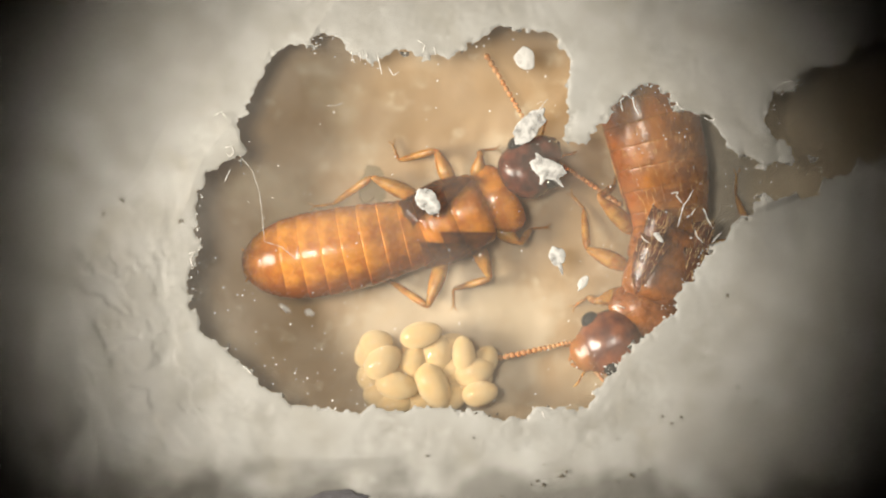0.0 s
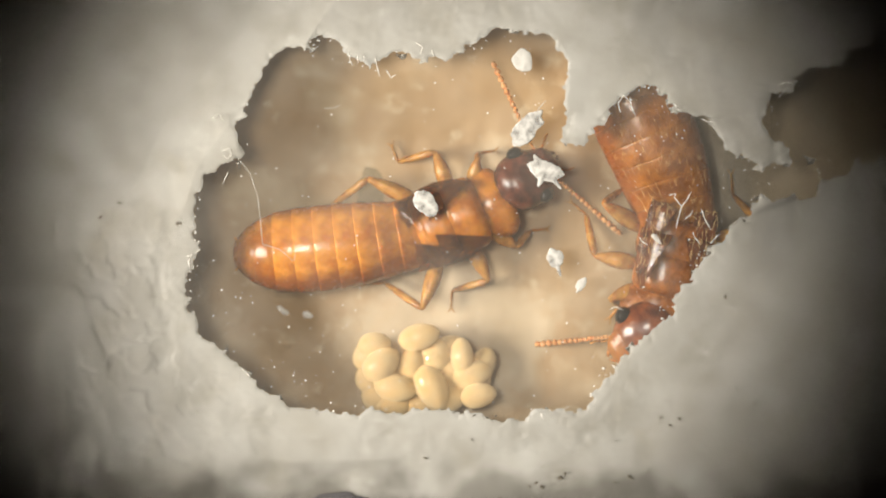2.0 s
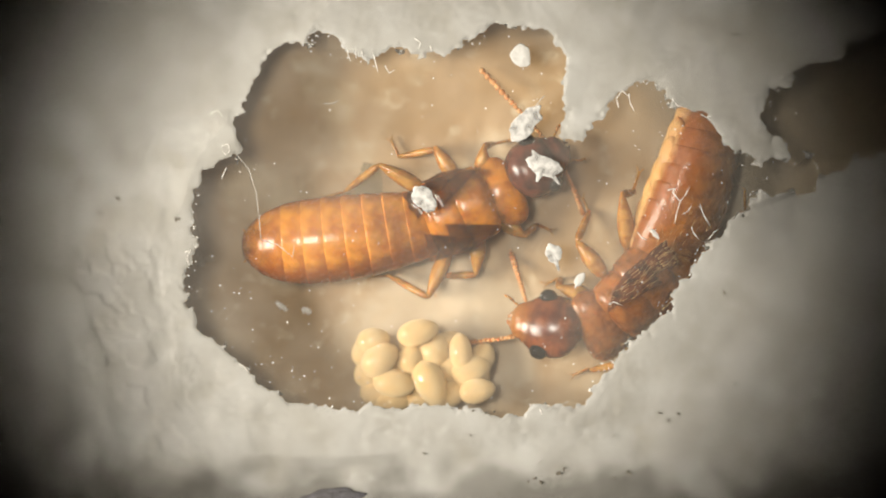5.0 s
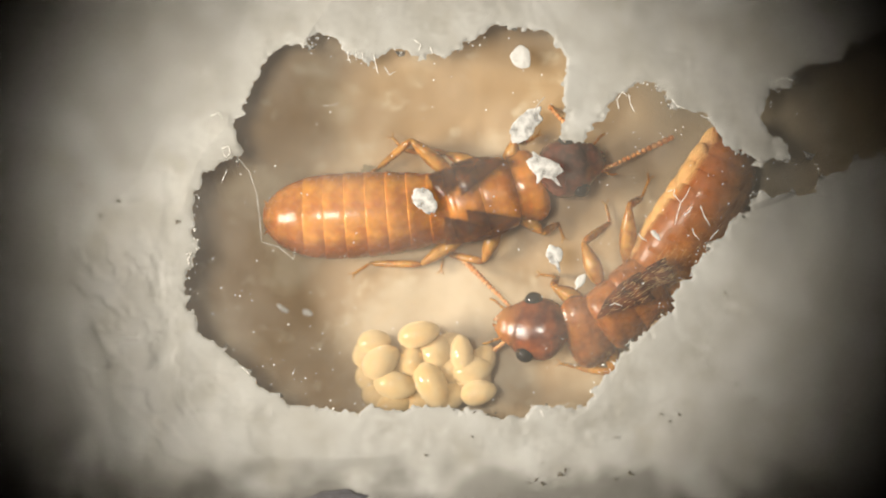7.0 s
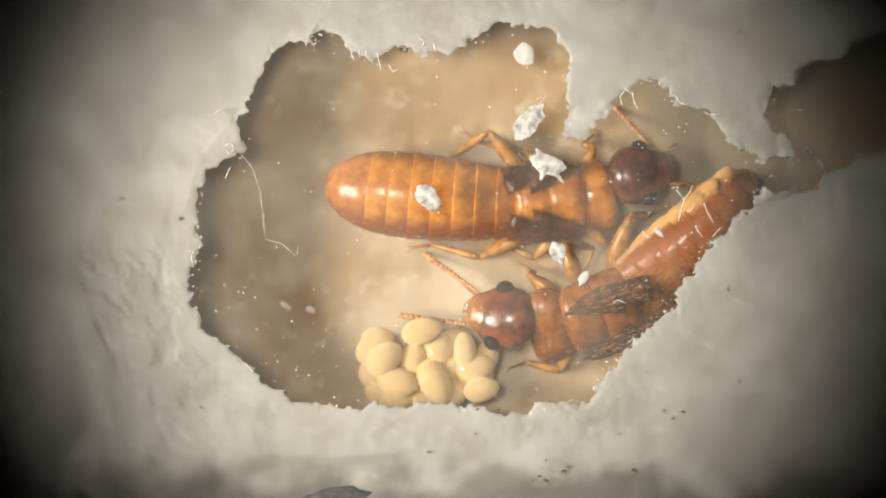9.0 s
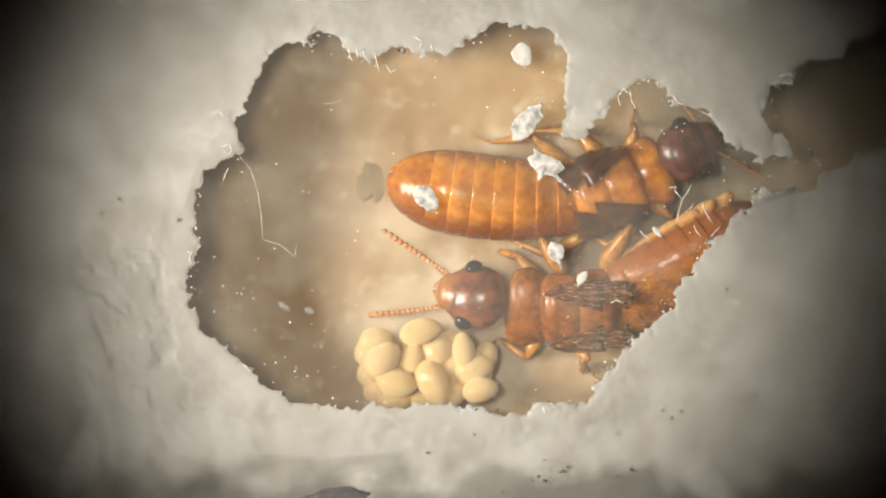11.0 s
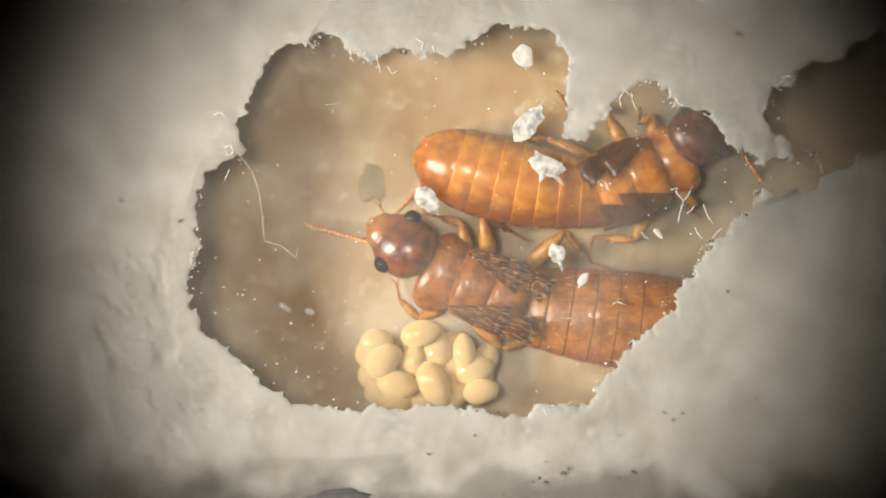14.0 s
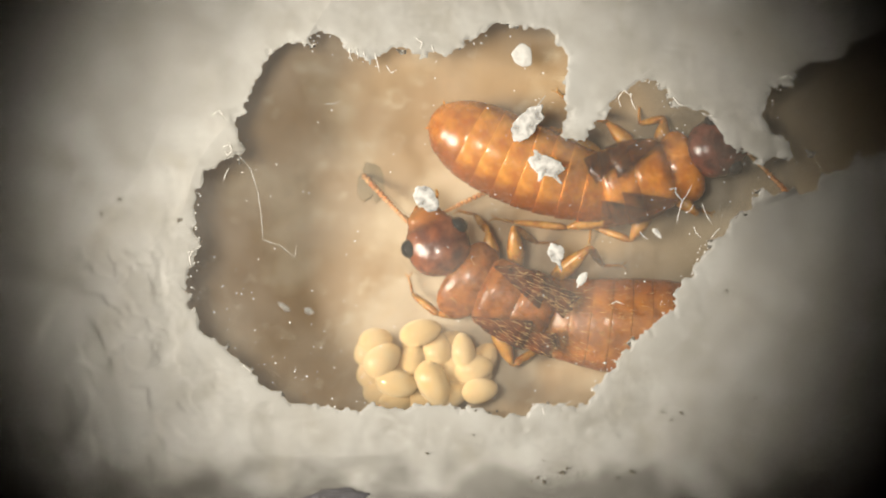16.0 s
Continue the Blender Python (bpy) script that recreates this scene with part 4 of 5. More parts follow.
crumbs("rim_crumbs", scatter(130, 3, near_rim), 0.008, 0.036, -0.045, speck_white, 4, "white plaster crumbs along the broken rim of the opening")
crumbs("dust_specks", scatter(230, 5, over_chamber), 0.006, 0.032, -0.012, speck_white, 6, "fine white dust specks under the cover glass")
for k, (x, y, size) in enumerate((
    (-7.95, 1.45, 0.056),
    (-7.113, 1.075, 0.084),
    (-7.55, 0.762, 0.066),
    (-5.8, 0.625, 0.084),
    (-8.613, 0.287, 0.066),
    (-8.175, 1.075, 0.047),
    (-5.4, -3.562, 0.047),
    (-0.338, -4.562, 0.066),
    (0.675, -4.188, 0.038),
    (2.1, -5.138, 0.056),
    (2.225, -5.238, 0.075),
    (2.637, -5.013, 0.084),
    (2.737, -4.925, 0.066),
    (1.95, -5.213, 0.047),
    (3.862, -4.213, 0.047),
    (4.175, -5.013, 0.066),
    (4.575, -4.888, 0.047),
    (3.825, -5.138, 0.047),
    (4.85, -3.7, 0.047),
    (5.05, -3.863, 0.056),
    (5.262, -3.738, 0.066),
    (6.562, 4.663, 0.066),
    (9.188, 1.238, 0.066),
    (6.925, -3.4, 0.075),
    (6.513, -3.062, 0.056),
    (6.3, -1.037, 0.066),
    (-9.3, 3.2, 0.113),
    (1.262, -5.463, 0.056),
    (2.225, -4.763, 0.038),
    (1.025, -3.688, 0.056),
    (0.725, -3.638, 0.047),
    (0.275, -3.575, 0.038),
    (1.2, -3.65, 0.038),
)):
    rng = random.Random(k)
    bm = bmesh.new()
    for _ in range(3):
        bmesh.ops.create_icosphere(bm, subdivisions=1, radius=1, matrix=Matrix.LocRotScale((rng.uniform(-1, 1) * size * 0.5, rng.uniform(-1, 1) * size * 0.4, 0),
                                   Euler((0, 0, rng.uniform(0, 6))), (size * rng.uniform(0.4, 0.8), size * rng.uniform(0.25, 0.5), 0.02)))
    ob = shape("grit", bm, grit)
    ob.matrix_world = at(x, y, -0.02)
    tagged(ob, "dark speck of grit on the white plaster", "grit", "grit on the plaster")


# ---- a dark fragment at the plaster's lower edge ----
slate = relief(mottled(material("dark_slate", (0.05, 0.05, 0.07), 0.6), (0.03, 0.03, 0.045), (0.08, 0.08, 0.11), 0.2), 0.1, 0.02)
bm = bmesh.new()
bmesh.ops.create_icosphere(bm, subdivisions=4, radius=1)
for v in bm.verts:
    v.co *= 1 + 0.28 * noise.fractal(v.co * 1.7 + Vector((3, 1, 4)), 0.9, 2.0, 4)
    v.co = Vector((v.co.x * 0.72, v.co.y * 0.24, v.co.z * 0.10))
ob = shape("slate_fragment", bm, slate)
ob.matrix_world = at(-2.5, -5.62, -0.13, 0, 0, 8)
tagged(ob, "small blue-black slate fragment bedded in the plaster", "stone fragment")


# ---- the termites' movements ----
def frame_of(eye, ahead, roll=0.0):
    """A pose at eye whose x axis points along ahead, rolled about it. All in millimetres."""
    fore = Vector(ahead).normalized()
    side = Vector((0, 0, 1)).cross(fore).normalized()
    up = fore.cross(side)
    m = Matrix((fore, side, up)).transposed().to_4x4()
    return Matrix.Translation(Vector(eye) * MM) @ m @ Matrix.Rotation(radians(roll), 4, "X")


def mix(rows, t):
    """A table's values at a time between two of its rows."""
    for one, two in zip(rows, rows[1:]):
        if t <= two[0]:
            u = max(0.0, (t - one[0]) / (two[0] - one[0]))
            u = u * u * (3 - 2 * u)
            return [a + (b - a) * u for a, b in zip(one[1:], two[1:])]
    return list(rows[-1][1:])


def move_body(t, body, head, deep=-1.45):
    """Body rows: seconds, pronotum x y, waist x y, tail x y, roll of the body, roll of the tail. Head rows: seconds, x y, turn, tilt."""
    root, s, times = t["root"], t["size"], [row[0] for row in body]
    base, fixed = {}, {}
    for sec, px, py, wx, wy, tx, ty, roll, tail_roll in body:
        p, w = Vector((px, py, deep)), Vector((wx, wy, deep))
        fore = (p - w).normalized()
        base[sec] = frame_of(p - fore * 1.04 * s, fore, roll)
    t["base"] = base
    walk(root, [(sec, base[sec]) for sec in times])
    walk(t["pronotum"], [(row[0], base[row[0]].inverted() @ frame_of((row[1], row[2], deep + 0.1 * s), Vector((row[1] - row[3], row[2] - row[4], 0)).lerp(
        Vector((mix(head, row[0])[0] - row[1], mix(head, row[0])[1] - row[2], 0)), 0.5), row[7])) for row in body])
    t["head_at"] = {sec: frame_of((mix(head, sec)[0], mix(head, sec)[1], deep + 0.05 * s), (math.cos(radians(mix(head, sec)[2])), math.sin(radians(mix(head, sec)[2])), 0), mix(head, sec)[3]) for sec in times}
    walk(t["head"], [(sec, base[sec].inverted() @ t["head_at"][sec]) for sec in times])
    for k, seg in enumerate(t["segment"]):
        rows = []
        for sec, px, py, wx, wy, tx, ty, roll, tail_roll in body:
            p, w, e = Vector((px, py, deep)), Vector((wx, wy, deep)), Vector((tx, ty, deep - 0.1))
            w = p + (w - p).normalized() * min((w - p).length, 1.95 * s)
            far = (e - w).length
            c = w + ((w - p).normalized() * 0.3 + (e - w) / far * 0.7).normalized() * 0.5 * far
            u = (k + 0.45) / SEGMENTS
            spot_at = w * (1 - u) ** 2 + c * 2 * u * (1 - u) + e * u * u
            ahead = (w - c) * (1 - u) + (c - e) * u
            rows.append((sec, base[sec].inverted() @ frame_of(spot_at, ahead, roll + (tail_roll - roll) * min(1, u * 1.6))))
        walk(seg, rows)


def move_feeler(t, name, rows):
    """Rows: seconds, tip x y."""
    side, s, length = (1 if name.endswith("left") else -1), t["size"], t["antenna"]
    root = Vector((0.60, side * 0.34, 0.0)) * s
    keys = []
    for sec in t["base"]:
        x, y = mix(rows, sec)
        start = t["head_at"][sec] @ (root * MM) / MM
        flat = Vector((x, y, start.z)) - start
        far = flat.length
        drop = math.sqrt(max(0.0, length ** 2 - far ** 2))
        flat.z = -min(drop, 0.9)
        keys.append((sec, t["head_at"][sec].inverted() @ frame_of(start, flat)))
    walk(t[name], keys)


def move_leg(t, key, bend, rows):
    """Rows: seconds, ankle x y, toe x y. bend: 1 for a knee in front of the line from hip to ankle, -1 behind it."""
    pair, s = key.split("_")[0], t["size"]
    side = 1 if key.endswith("left") else -1
    l1, l2, l3 = [a * s for a in LEG_LENGTHS[pair]]
    hx, hy = HIPS[pair]
    thigh, shin, foot = [], [], []
    for sec, m in t["base"].items():
        ax, ay, tx, ty = mix(rows, sec)
        hip = m @ (Vector((hx * s, side * hy * s, -0.34 * s)) * MM) / MM
        ankle = Vector((ax, ay, FLOOR + 0.12))
        line = ankle - hip
        far = min(line.length, (l1 + l2) * 0.985)
        far = max(far, abs(l1 - l2) + 0.12)
        line.normalize()
        along = (l1 ** 2 - l2 ** 2 + far ** 2) / (2 * far)
        out = math.sqrt(max(0.0, l1 ** 2 - along ** 2))
        ahead = m.to_3x3() @ Vector((1, 0, 0))
        hint = ahead * bend * 0.7 + Vector((0, 0, 0.4)) + (m.to_3x3() @ Vector((0, side, 0))) * 1.2
        hint = (hint - line * hint.dot(line)).normalized()
        knee = hip + line * along + hint * out
        ankle = hip + line * far
        toe = Vector((tx, ty, FLOOR + 0.04)) - ankle
        inv = m.inverted()
        thigh.append((sec, inv @ frame_of(hip, knee - hip)))
        shin.append((sec, inv @ frame_of(knee, ankle - knee)))
        foot.append((sec, inv @ frame_of(ankle, toe)))
    for ob, keys in zip(t[key], (thigh, shin, foot)):
        walk(ob, keys)


# the tube drifts a little against the camera: seconds, x, y
DRIFT = [(0, 0.0, 0.0), (2.5, -0.02, 0.01), (3.5, -0.02, 0.015), (7, 0.01, 0.045), (9, 0.04, 0.05), (11.5, 0.015, 0.01), (12.5, 0.0, 0.01), (13, 0.02, 0.0), (14, 0.085, -0.02), (14.5, 0.095, -0.02),
         (15, 0.06, 0.02), (16, -0.03, 0.09)]


def motions():
    walk(tube, [(t, at(x + mix(DRIFT, t)[0], y + mix(DRIFT, t)[1], 44.3)) for t, x, y, turn in SWAY])
    move_body(queen, [
        (0, 1.23, 1.115, -0.602, 0.333, -4.57, -0.372, 0, 0),
        (0.5, 1.215, 1.11, -0.606, 0.343, -4.626, -0.203, 0, 0),
        (1, 1.196, 1.08, -0.625, 0.314, -4.683, -0.116, 0, 0),
        (1.5, 1.188, 1.076, -0.633, 0.324, -4.705, -0.078, 0, 0),
        (2, 1.188, 1.07, -0.646, 0.343, -4.731, -0.058, 0, 0),
        (2.5, 1.181, 1.033, -0.653, 0.32, -4.737, -0.054, 0, 0),
        (3, 1.165, 1.059, -0.646, 0.297, -4.756, -0.045, 0, 0),
        (3.5, 1.12, 1.105, -0.69, 0.292, -4.749, -0.065, 0, 0),
        (4, 1.117, 1.118, -0.705, 0.279, -4.777, -0.054, 0, 0),
        (6.5, 1.982, 1.363, 0.172, 0.834, -4.027, 0.498, 0, 0),
        (7, 1.967, 1.392, 0.144, 0.916, -4.042, 0.726, 0, 0),
        (7.5, 2.294, 1.624, 0.382, 1.098, -3.726, 1.061, 0, 0),
        (8, 2.838, 1.383, 0.873, 0.951, -3.463, 1.091, 0, 0),
        (8.5, 2.93, 1.148, 1.083, 0.944, -3.213, 1.324, 0, 0),
        (9, 3.467, 1.107, 1.518, 0.914, -2.687, 1.418, 0, 0),
        (11.5, 4.842, 1.746, 3.208, 1.044, -1.145, 1.677, 0, 0),
        (12, 4.96, 1.814, 3.287, 1.086, -1.027, 1.821, 0, 0),
        (12.5, 5.194, 1.841, 3.457, 1.153, -0.689, 1.964, 0, 0),
        (13, 5.268, 1.889, 3.415, 1.072, -0.64, 2.033, 0, 0),
        (13.5, 5.221, 1.892, 3.395, 1.1, -0.634, 2.213, 0, 0),
        (14, 5.231, 1.926, 3.418, 1.107, -0.624, 2.23, 0, 0),
        (14.5, 5.267, 1.853, 3.43, 1.16, -0.523, 2.433, 0, 0),
        (15, 5.292, 1.825, 3.43, 1.158, -0.45, 2.58, 0, 0),
        (15.5, 5.465, 1.653, 3.591, 1.14, -0.21, 2.78, 0, 0),
        (16, 5.434, 1.764, 3.572, 1.212, -0.19, 3.03, 0, 0),
    ], [
        (0, 1.935, 1.833, 44, 0), (0.5, 1.933, 1.775, 44, 0),
        (1, 1.902, 1.694, 40, 0), (1.5, 1.907, 1.639, 38, 0),
        (2, 1.894, 1.619, 38, 0), (2.5, 1.887, 1.583, 38, 0),
        (3, 1.859, 1.632, 40, 0), (3.5, 1.789, 1.756, 44, 0),
        (4, 1.773, 1.77, 44, 0), (6.5, 2.906, 1.729, 16, 0),
        (7, 2.879, 1.809, 17, 0), (7.5, 3.194, 2.054, 23, 0),
        (8, 3.52, 1.814, 15, 0), (8.5, 3.83, 1.577, 12, 0),
        (9, 4.393, 1.575, 12, 0), (11.5, 5.641, 2.225, 35, 0),
        (12, 5.683, 2.372, 40, 0), (12.5, 5.699, 2.477, 40, 0),
        (13, 5.747, 2.513, 40, 0), (13.5, 5.764, 2.49, 40, 0),
        (14, 5.812, 2.511, 40, 0), (14.5, 5.745, 2.516, 40, 0),
        (15, 5.885, 2.359, 35, 0), (15.5, 6.186, 2.161, 28, 0),
        (16, 6.244, 2.194, 25, 0),
    ])
    move_feeler(queen, "antenna_left", [
        (0, 0.918, 4.512), (0.5, 0.932, 4.339), (1, 1.082, 4.373), (1.5, 1.231, 4.408),
        (2, 1.154, 4.35), (2.5, 1.135, 4.236), (3, 1.083, 3.822), (3.5, 0.841, 3.572),
        (4, 0.258, 4.027), (6.5, 2.642, 3.22), (7, 2.68, 3.08), (7.5, 2.882, 3.445),
        (9, 4.091, 3), (11.5, 5.201, 3.775), (16, 6.204, 3.533),
    ])
    move_feeler(queen, "antenna_right", [
        (0, 3.891, 1.151), (0.5, 4.263, 0.766), (1, 4.386, 0.619), (1.5, 3.912, 0.615),
        (2, 4.105, 0.413), (2.5, 3.711, 0.649), (3, 3.797, 0.656), (3.5, 3.042, 0.966),
        (4, 3.04, 0.954), (6.5, 4.054, 1.299), (7, 5.275, 2.482), (7.5, 5.201, 2.267),
        (8, 5.348, 1.828), (9, 5.89, 1.308), (11.5, 7.25, 1.687), (14.5, 7.25, 1.598),
        (16, 7.896, 1.259),
    ])
    move_leg(queen, "fore_left", 1, [
        (0, 0.862, 2.26, 1.518, 2.342), (4, 0.921, 2.251, 1.511, 2.345), (6.5, 1.947, 2.473, 2.541, 2.802),
        (7, 1.985, 2.398, 2.514, 2.752), (8, 2.145, 2.657, 2.674, 2.854), (9, 3.215, 2.319, 3.457, 2.517),
        (11.5, 4.463, 2.842, 4.54, 3.304), (16, 4.566, 2.797, 4.576, 3.194),
    ])
    move_leg(queen, "mid_left", 1, [
        (0, -1.019, 2.038, -1.256, 2.682), (2, -0.982, 2.049, -1.231, 2.681), (4, -1.013, 2.022, -1.262, 2.655),
        (6.5, -0.98, 2.254, -1.241, 2.73), (7, -0.968, 2.287, -1.255, 2.75), (7.5, 0.072, 2.636, -0.187, 3.152),
        (8, 0.186, 2.647, -0.163, 3.178), (9, 0.109, 2.665, -0.229, 3.104), (11.5, 2.24, 2.693, 3.03, 2.769),
        (12.5, 2.323, 2.688, 3.075, 2.882), (13, 2.319, 2.722, 3.045, 2.891), (13.5, 2.629, 3.283, 2.545, 3.617),
        (14, 2.886, 3.236, 2.334, 3.952), (16, 2.871, 3.33, 2.291, 3.968),
    ])
    move_leg(queen, "hind_left", -1, [
        (0, -2.534, 1.032, -3.454, 0.929), (4, -2.571, 1.008, -3.531, 0.909), (6.5, -1.427, 1.773, -2.111, 1.452),
        (7, -1.441, 1.832, -2.205, 1.448), (7.5, -1.146, 2.199, -1.805, 1.684), (8, -0.707, 2.119, -1.458, 1.645),
        (8.5, -0.364, 2.109, -1.087, 1.765), (9, 0.209, 2.038, -0.512, 1.758), (11.5, 1.193, 2.481, 0.544, 2.753),
        (13, 1.209, 2.68, 0.558, 2.873), (14, 1.273, 2.438, 0.619, 2.185), (16, 1.56, 2.555, 0.906, 2.171),
    ])
    move_leg(queen, "fore_right", 1, [
        (0, 2.038, 0.47, 2.8, 0.536), (4, 2.09, 0.471, 2.748, 0.509), (6.5, 2.525, 0.511, 2.657, -0.012),
        (7.5, 2.894, 0.607, 3.157, 0.083), (9, 3.986, 0.289, 3.728, -0.101), (11.5, 5.227, 0.81, 5.626, 0.546),
        (16, 5.859, 0.829, 6.261, 0.697),
    ])
    move_leg(queen, "mid_right", 1, [
        (0, 0.235, -0.927, 0.249, -1.583), (3.5, 0.259, -0.908, 0.192, -1.564), (4, 0.087, -0.92, 0.007, -1.576),
        (6.5, 0.039, -0.129, -0.055, -0.705), (7, 0.075, -0.11, -0.021, -0.725), (7.5, 0.541, 0.295, 0.277, -0.226),
        (8, 0.884, 0.186, 0.62, -0.204), (9, 1.241, 0.111, 0.849, -0.214), (11.5, 3.524, 0.304, 3.394, -0.218),
        (14, 3.451, 0.201, 3.349, -0.191), (16, 3.44, 0.453, 3.378, -0.069),
    ])
    move_leg(queen, "hind_right", -1, [
        (0, -1.228, -0.731, -2.277, -0.772), (4, -1.375, -0.72, -2.294, -0.783), (6.5, -1.204, -0.541, -2.293, -0.837),
        (7, -1.625, -0.335, -2.35, -0.815), (7.5, -1.291, -0.282, -1.821, -0.868), (8, -0.228, 0.064, -1.382, -0.24),
        (9, -0.3, 0.029, -1.48, -0.185), (11.5, 1.5, 0.388, 0.522, 0.464), (12.5, 1.322, 0.373, 0.41, 0.552),
        (14, 0.868, 0.664, 0.216, 0.814), (16, 1.103, 0.52, 0.243, 0.841),
    ])
    move_body(king, [
        (0, 4.69, -1.461, 5.228, 0.525, 3.992, 5.019, -10, -8),
        (0.5, 4.838, -1.394, 5.353, 0.592, 3.892, 5.024, -5, 0),
        (1, 4.998, -1.361, 5.424, 0.664, 3.515, 5.007, 0, 5),
        (1.5, 5.002, -1.315, 5.429, 0.671, 3.226, 4.938, 0, 8),
        (2, 5.014, -1.297, 5.416, 0.663, 3.407, 5.008, 0, 5),
        (2.5, 4.917, -1.295, 5.396, 0.626, 3.696, 5.06, -5, 0),
        (3, 4.717, -1.417, 5.327, 0.503, 4.327, 4.847, -18, -18),
        (3.5, 4.288, -1.611, 5.191, -0.012, 4.857, 4.393, -20, -30),
        (4, 4.055, -1.749, 5.124, -0.215, 5.366, 4.149, -25, -50),
        (6.5, 3.361, -1.912, 5.12, -0.65, 6.80, 2.70, -25, -65),
        (7, 3.368, -1.983, 5.13, -0.67, 6.80, 2.70, -25, -65),
        (7.5, 3.297, -1.979, 5.12, -0.66, 6.80, 2.62, -25, -65),
        (8, 2.99, -1.861, 4.98, -0.78, 6.85, 2.4, -25, -65),
        (8.5, 2.702, -1.797, 4.81, -0.92, 6.95, 2.0, -25, -68),
        (9, 2.48, -1.92, 4.60, -1.12, 7.02, 1.58, -25, -70),
        (11.5, 1.558, -1.35, 3.671, -1.498, 7.059, 0.393, -12, -35),
        (12, 0.87, -1.198, 3.044, -1.628, 6.94, -0.229, -5, -15),
        (12.5, 0.439, -0.908, 2.751, -1.66, 6.935, -0.996, -5, -5),
        (13, 0.26, -0.772, 2.624, -1.561, 6.801, -1.497, 0, 0),
        (13.5, 0.01, -0.615, 2.348, -1.519, 6.65, -1.877, 0, 0),
        (14, 0.035, -0.611, 2.347, -1.525, 6.611, -1.881, 0, 0),
        (14.5, 0.24, -0.652, 2.387, -1.563, 6.599, -1.94, 0, 0),
        (15, 0.38, -0.783, 2.463, -1.655, 6.599, -2.006, 0, 0),
        (15.5, 0.54, -0.929, 2.572, -1.801, 6.491, -1.958, -8, -8),
        (16, 0.637, -0.82, 2.592, -1.704, 6.575, -1.887, -5, -5),
    ], [
        (0, 3.768, -2.114, 205, 15), (0.5, 4.299, -2.034, 222, 10),
        (1, 4.715, -2.026, 230, 0), (1.5, 4.719, -1.916, 230, 0),
        (2, 4.628, -1.873, 215, 0), (2.5, 4.262, -1.998, 210, 8),
        (3, 3.753, -2.13, 200, 10), (3.5, 3.005, -2.016, 190, 10),
        (4, 2.799, -2.001, 180, 8), (6.5, 2.299, -1.638, 158, 5),
        (7, 2.177, -1.839, 170, 5), (7.5, 2.133, -1.784, 172, 5),
        (8, 1.876, -1.748, 173, 5), (8.5, 1.499, -1.623, 167, 5),
        (9, 1.412, -1.648, 166, 5), (11.5, 0.396, -0.942, 171, 0),
        (12, -0.227, -0.65, 171, 0), (12.5, -0.569, -0.424, 163, 0),
        (13, -0.851, -0.263, 170, 0), (13.5, -0.997, -0.017, 151, 0),
        (14, -0.87, 0.037, 146, 0), (14.5, -0.601, 0.161, 125, 0),
        (15, -0.358, 0.03, 114, 0), (15.5, -0.133, 0.049, 108, 0),
        (16, -0.1, 0.044, 115, 0),
    ])
    move_feeler(king, "antenna_left", [
        (0, 4.214, -3.607), (1, 5.142, -3.596), (2, 4.381, -3.31), (3, 3.521, -3.622),
        (3.5, 1.75, -2.75), (4, 1.178, -3.125), (6.5, 0.126, -0.775), (7, 1.003, -2.494),
        (7.5, 0.907, -2.309), (8, 0.918, -2.35), (8.5, 0.19, -2.144), (9, -1.045, -1.595),
        (11.5, -1.962, -1.833), (12, -1.768, -2.051), (12.5, -2.849, -1.751), (13, -3.26, -1.434),
        (13.5, -3.388, -0.412), (14, -3.059, 0.506), (14.5, -1.989, 2.15), (15, -1.406, 2.273),
        (15.5, -1.248, 1.634), (16, -1.694, 1.541),
    ])
    move_feeler(king, "antenna_right", [
        (0, 1.241, -2.508), (0.5, 3.184, -3.188), (1, 3.979, -3.207), (1.5, 3.466, -3.068),
        (2, 2.147, -2.155), (2.5, 2.98, -2.22), (3, 1.874, -1.818), (3.5, 1.874, -0.426),
        (4, 1.872, -0.4), (6.5, 1.396, -0.135), (7, 0.461, -0.202), (7.5, 0.299, -0.263),
        (8, -0.501, -0.451), (8.5, -0.909, -0.481), (9, -0.428, -0.203), (11.5, -1.875, 0.532),
        (12, -1.08, 0.994), (12.5, -2.429, 1.645), (13, -2.369, 1.428), (13.5, -1.03, 1.78),
        (14, -0.597, 1.263), (14.5, 0.592, 1.486), (15, 1.716, 1.386), (15.5, 1.503, 1.254),
        (16, 1.602, 1.52),
    ])
    move_leg(king, "fore_right", 1, [
        (0, 3.344, -1.097, 2.565, -1.649), (0.5, 3.233, -1.288, 2.519, -1.656), (1, 3.959, -1.346, 3.874, -1.544),
        (2, 4.105, -1.254, 3.915, -1.518), (2.5, 3.798, -1.252, 3.804, -1.45), (3, 3.568, -1.178, 3.508, -1.31),
        (3.5, 2.937, -0.787, 2.811, -0.984), (4, 2.935, -0.799, 2.809, -0.97), (6.5, 2.715, -0.639, 1.936, -0.335),
        (7, 2.684, -0.676, 1.773, -0.54), (8, 2.64, -0.704, 1.73, -0.527), (8.5, 2.62, -0.682, 1.749, -0.507),
        (9, 2.086, -0.613, 1.137, -0.15), (11.5, 1.039, -0.065, 1.429, -0.461), (12, 0.467, 0.063, 1.319, 0.081),
        (12.5, 0.147, 0.488, -0.571, 0.692), (13, -0.05, 0.626, -0.573, 0.697), (14, -0.046, 0.684, -0.307, 0.753),
        (16, 0.764, 0.731, 0.243, 0.841),
    ])
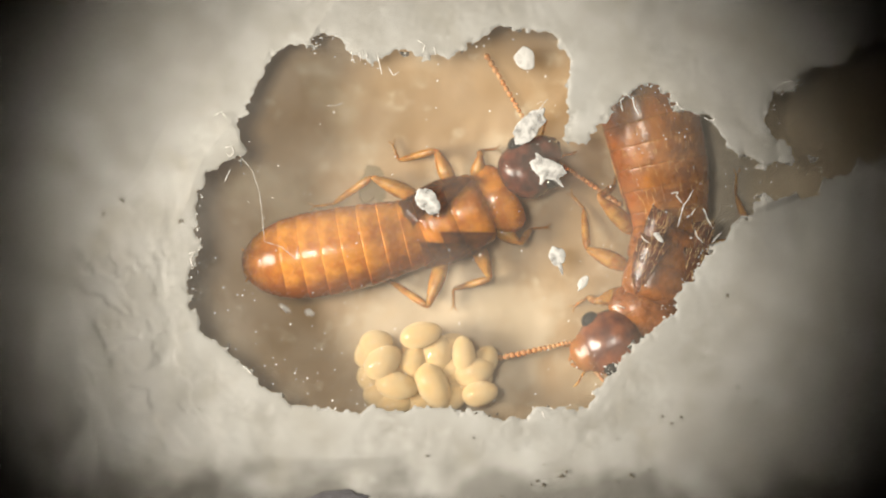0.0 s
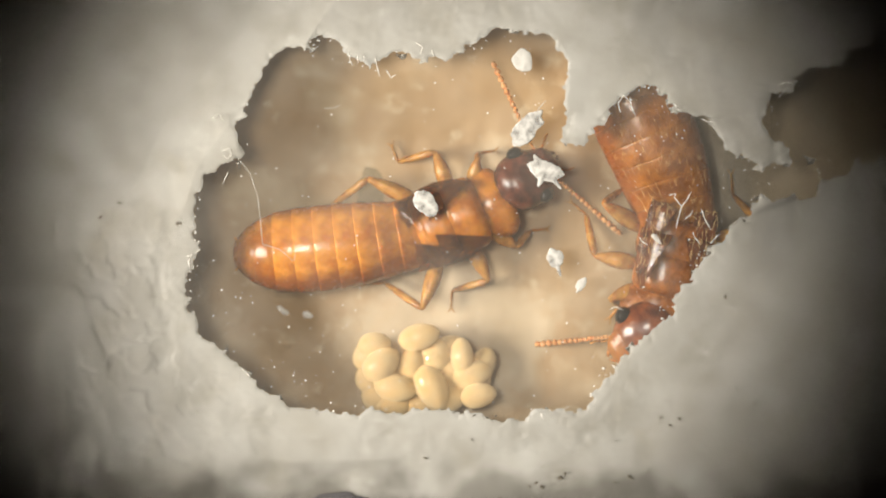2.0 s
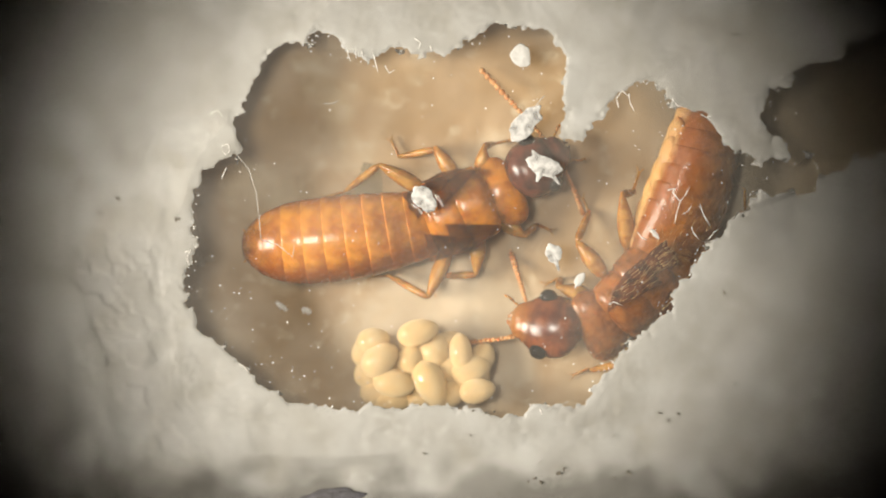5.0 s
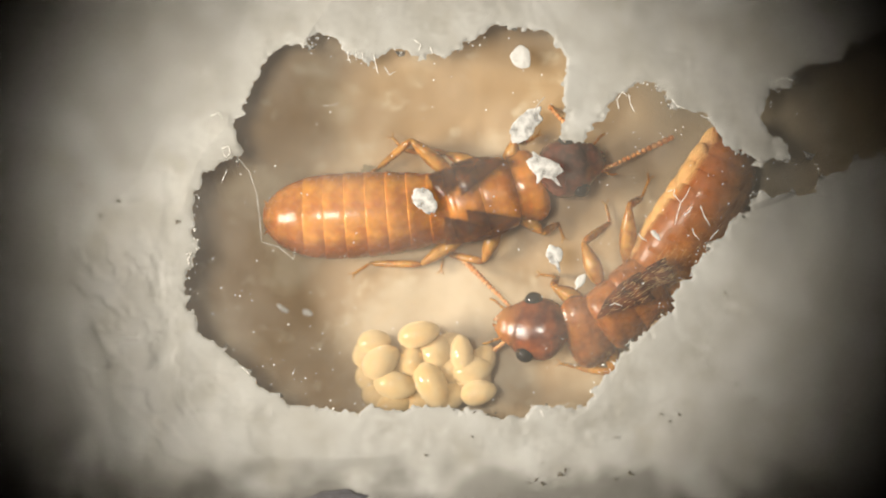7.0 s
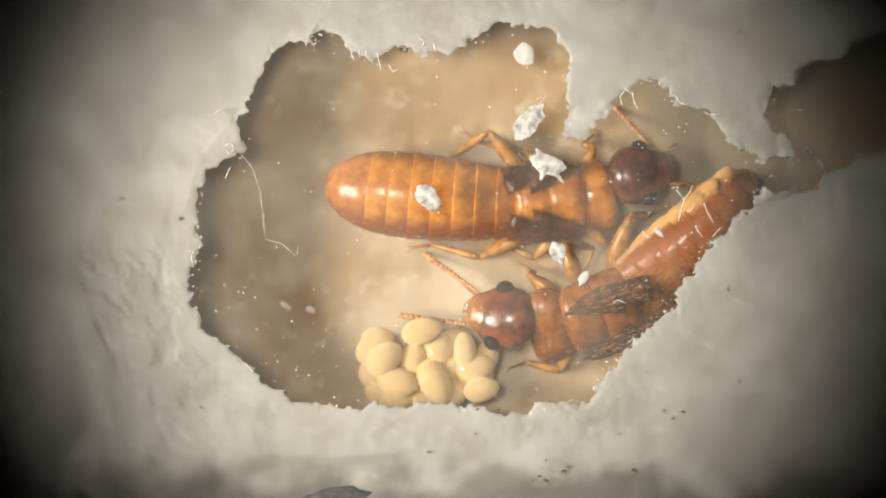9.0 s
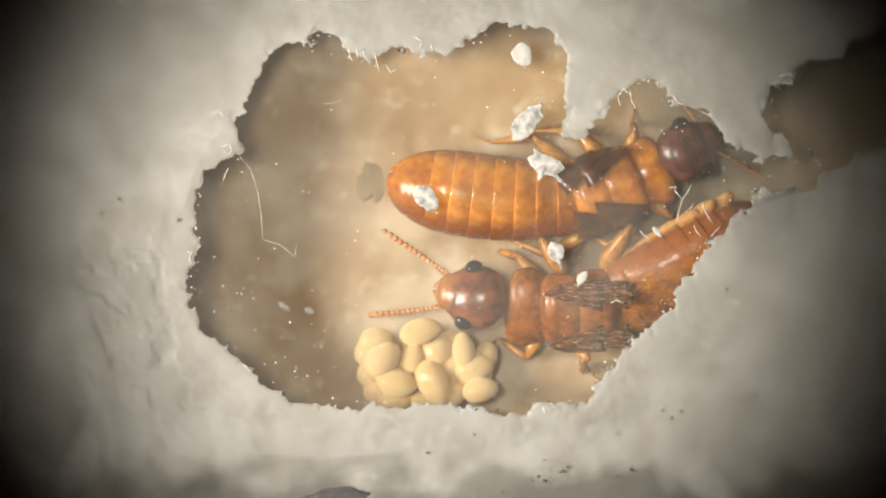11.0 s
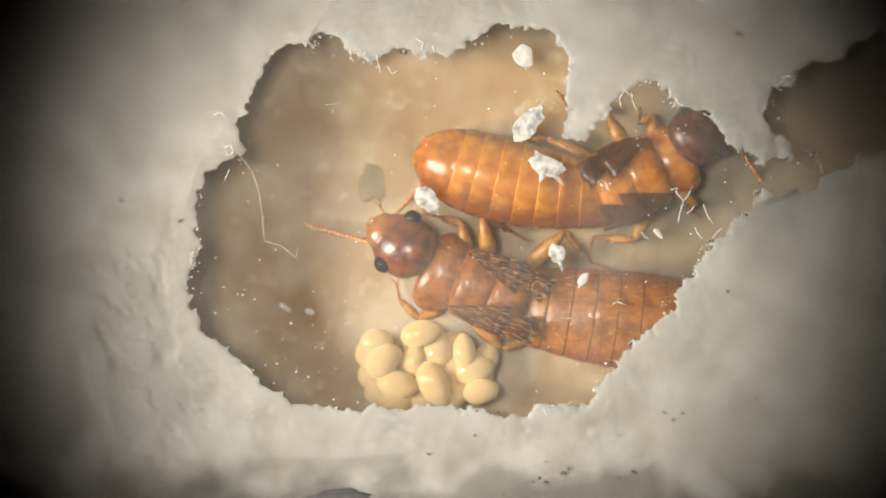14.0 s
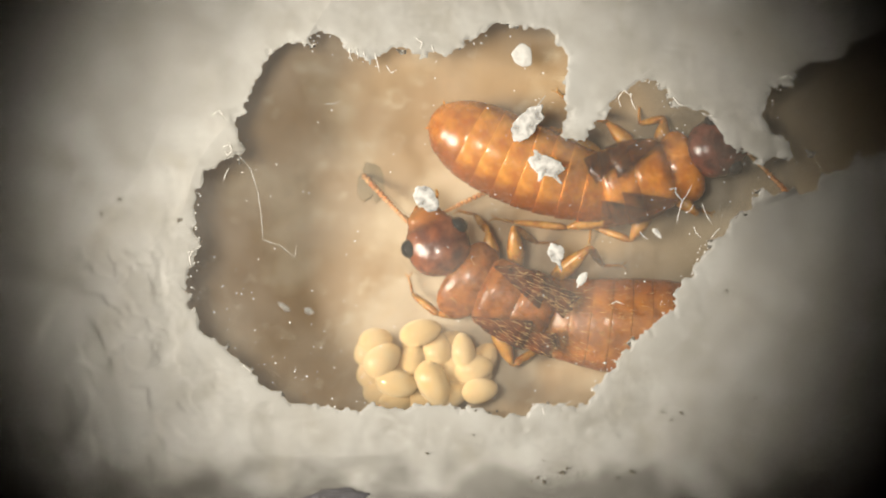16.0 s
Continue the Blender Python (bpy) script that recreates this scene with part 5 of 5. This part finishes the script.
    move_leg(king, "mid_right", 1, [
        (0, 3.239, 0.927, 2.892, 1.322), (2, 3.326, 0.837, 2.875, 1.232), (4, 3.202, 0.833, 2.947, 1.228),
        (6.5, 3.87, 0.569, 3.776, 1.186), (7, 3.906, 0.557, 3.786, 1.148), (8, 3.825, 0.488, 3.771, 1.078),
        (8.5, 3.804, 0.419, 3.877, 0.616), (9, 3.461, -0.1, 3.267, -0.556), (11.5, 2.341, -0.469, 2.738, -0.473),
        (12.5, 2.362, -0.12, 2.69, -0.451), (13, 1.579, 0.155, 2.038, -0.045), (14, 1.584, 0.346, 1.912, 0.147),
        (16, 2.197, 0.069, 2.528, 0.067),
    ])
    move_leg(king, "hind_right", -1, [
        (0, 3.932, 1.45, 4.004, 1.714), (4, 4.379, 1.351, 4.519, 1.746), (6.5, 4.618, 1.153, 4.759, 1.652),
        (8, 4.679, 1.069, 5.084, 1.525), (9, 4.772, 0.676, 5.253, 0.909), (11.5, 3.979, 0.038, 4.186, 0.429),
        (12.5, 3.47, -0.392, 3.865, -0.724), (14, 3.407, -0.387, 3.805, -0.521), (16, 3.696, -0.463, 4.029, -0.466),
    ])
    move_leg(king, "fore_left", 1, [
        (0, 4.258, -2.73, 4.135, -3.258), (4, 3.582, -2.826, 2.932, -3.352), (7, 3.128, -2.769, 2.61, -2.639),
        (9, 1.876, -2.702, 1.486, -2.835), (11.5, 0.889, -2.023, 0.496, -2.284), (12.5, -0.134, -1.599, -0.527, -1.598),
        (13, -0.59, -1.459, -0.758, -1.094), (14, -1.001, -1.202, -1.104, -0.746), (16, -0.684, -1.088, -0.787, -0.566),
    ])
    move_leg(king, "mid_left", -1, [
        (0, 5.956, -1.032, 6.097, -1.557), (4, 5.412, -2.179, 5.551, -2.706), (9, 3.965, -2.846, 4.1, -3.375),
        (11.5, 2.843, -2.694, 3.105, -3.094), (12.5, 2.014, -2.403, 2.08, -2.735), (13, 2.473, -2.204, 2.804, -2.302),
        (14, 2.284, -2.076, 2.615, -2.148), (16, 2.443, -2.219, 2.84, -2.29),
    ])
    move_leg(king, "hind_left", -1, [
        (0, 6.74, 1.254, 6.791, 2.264), (3, 6.713, 1.291, 6.599, 2.472), (4, 6.991, 1.082, 6.874, 1.738),
        (9, 6.988, 0.008, 7.265, 0.399), (11.5, 4.942, -1.669, 5.477, -1.415), (12.5, 4.564, -2.035, 5.096, -2.044),
        (13, 4.433, -2.155, 4.964, -2.163), (14, 4.244, -2.026, 4.774, -2.099), (16, 4.534, -2.167, 5.065, -2.174),
    ])


motions()
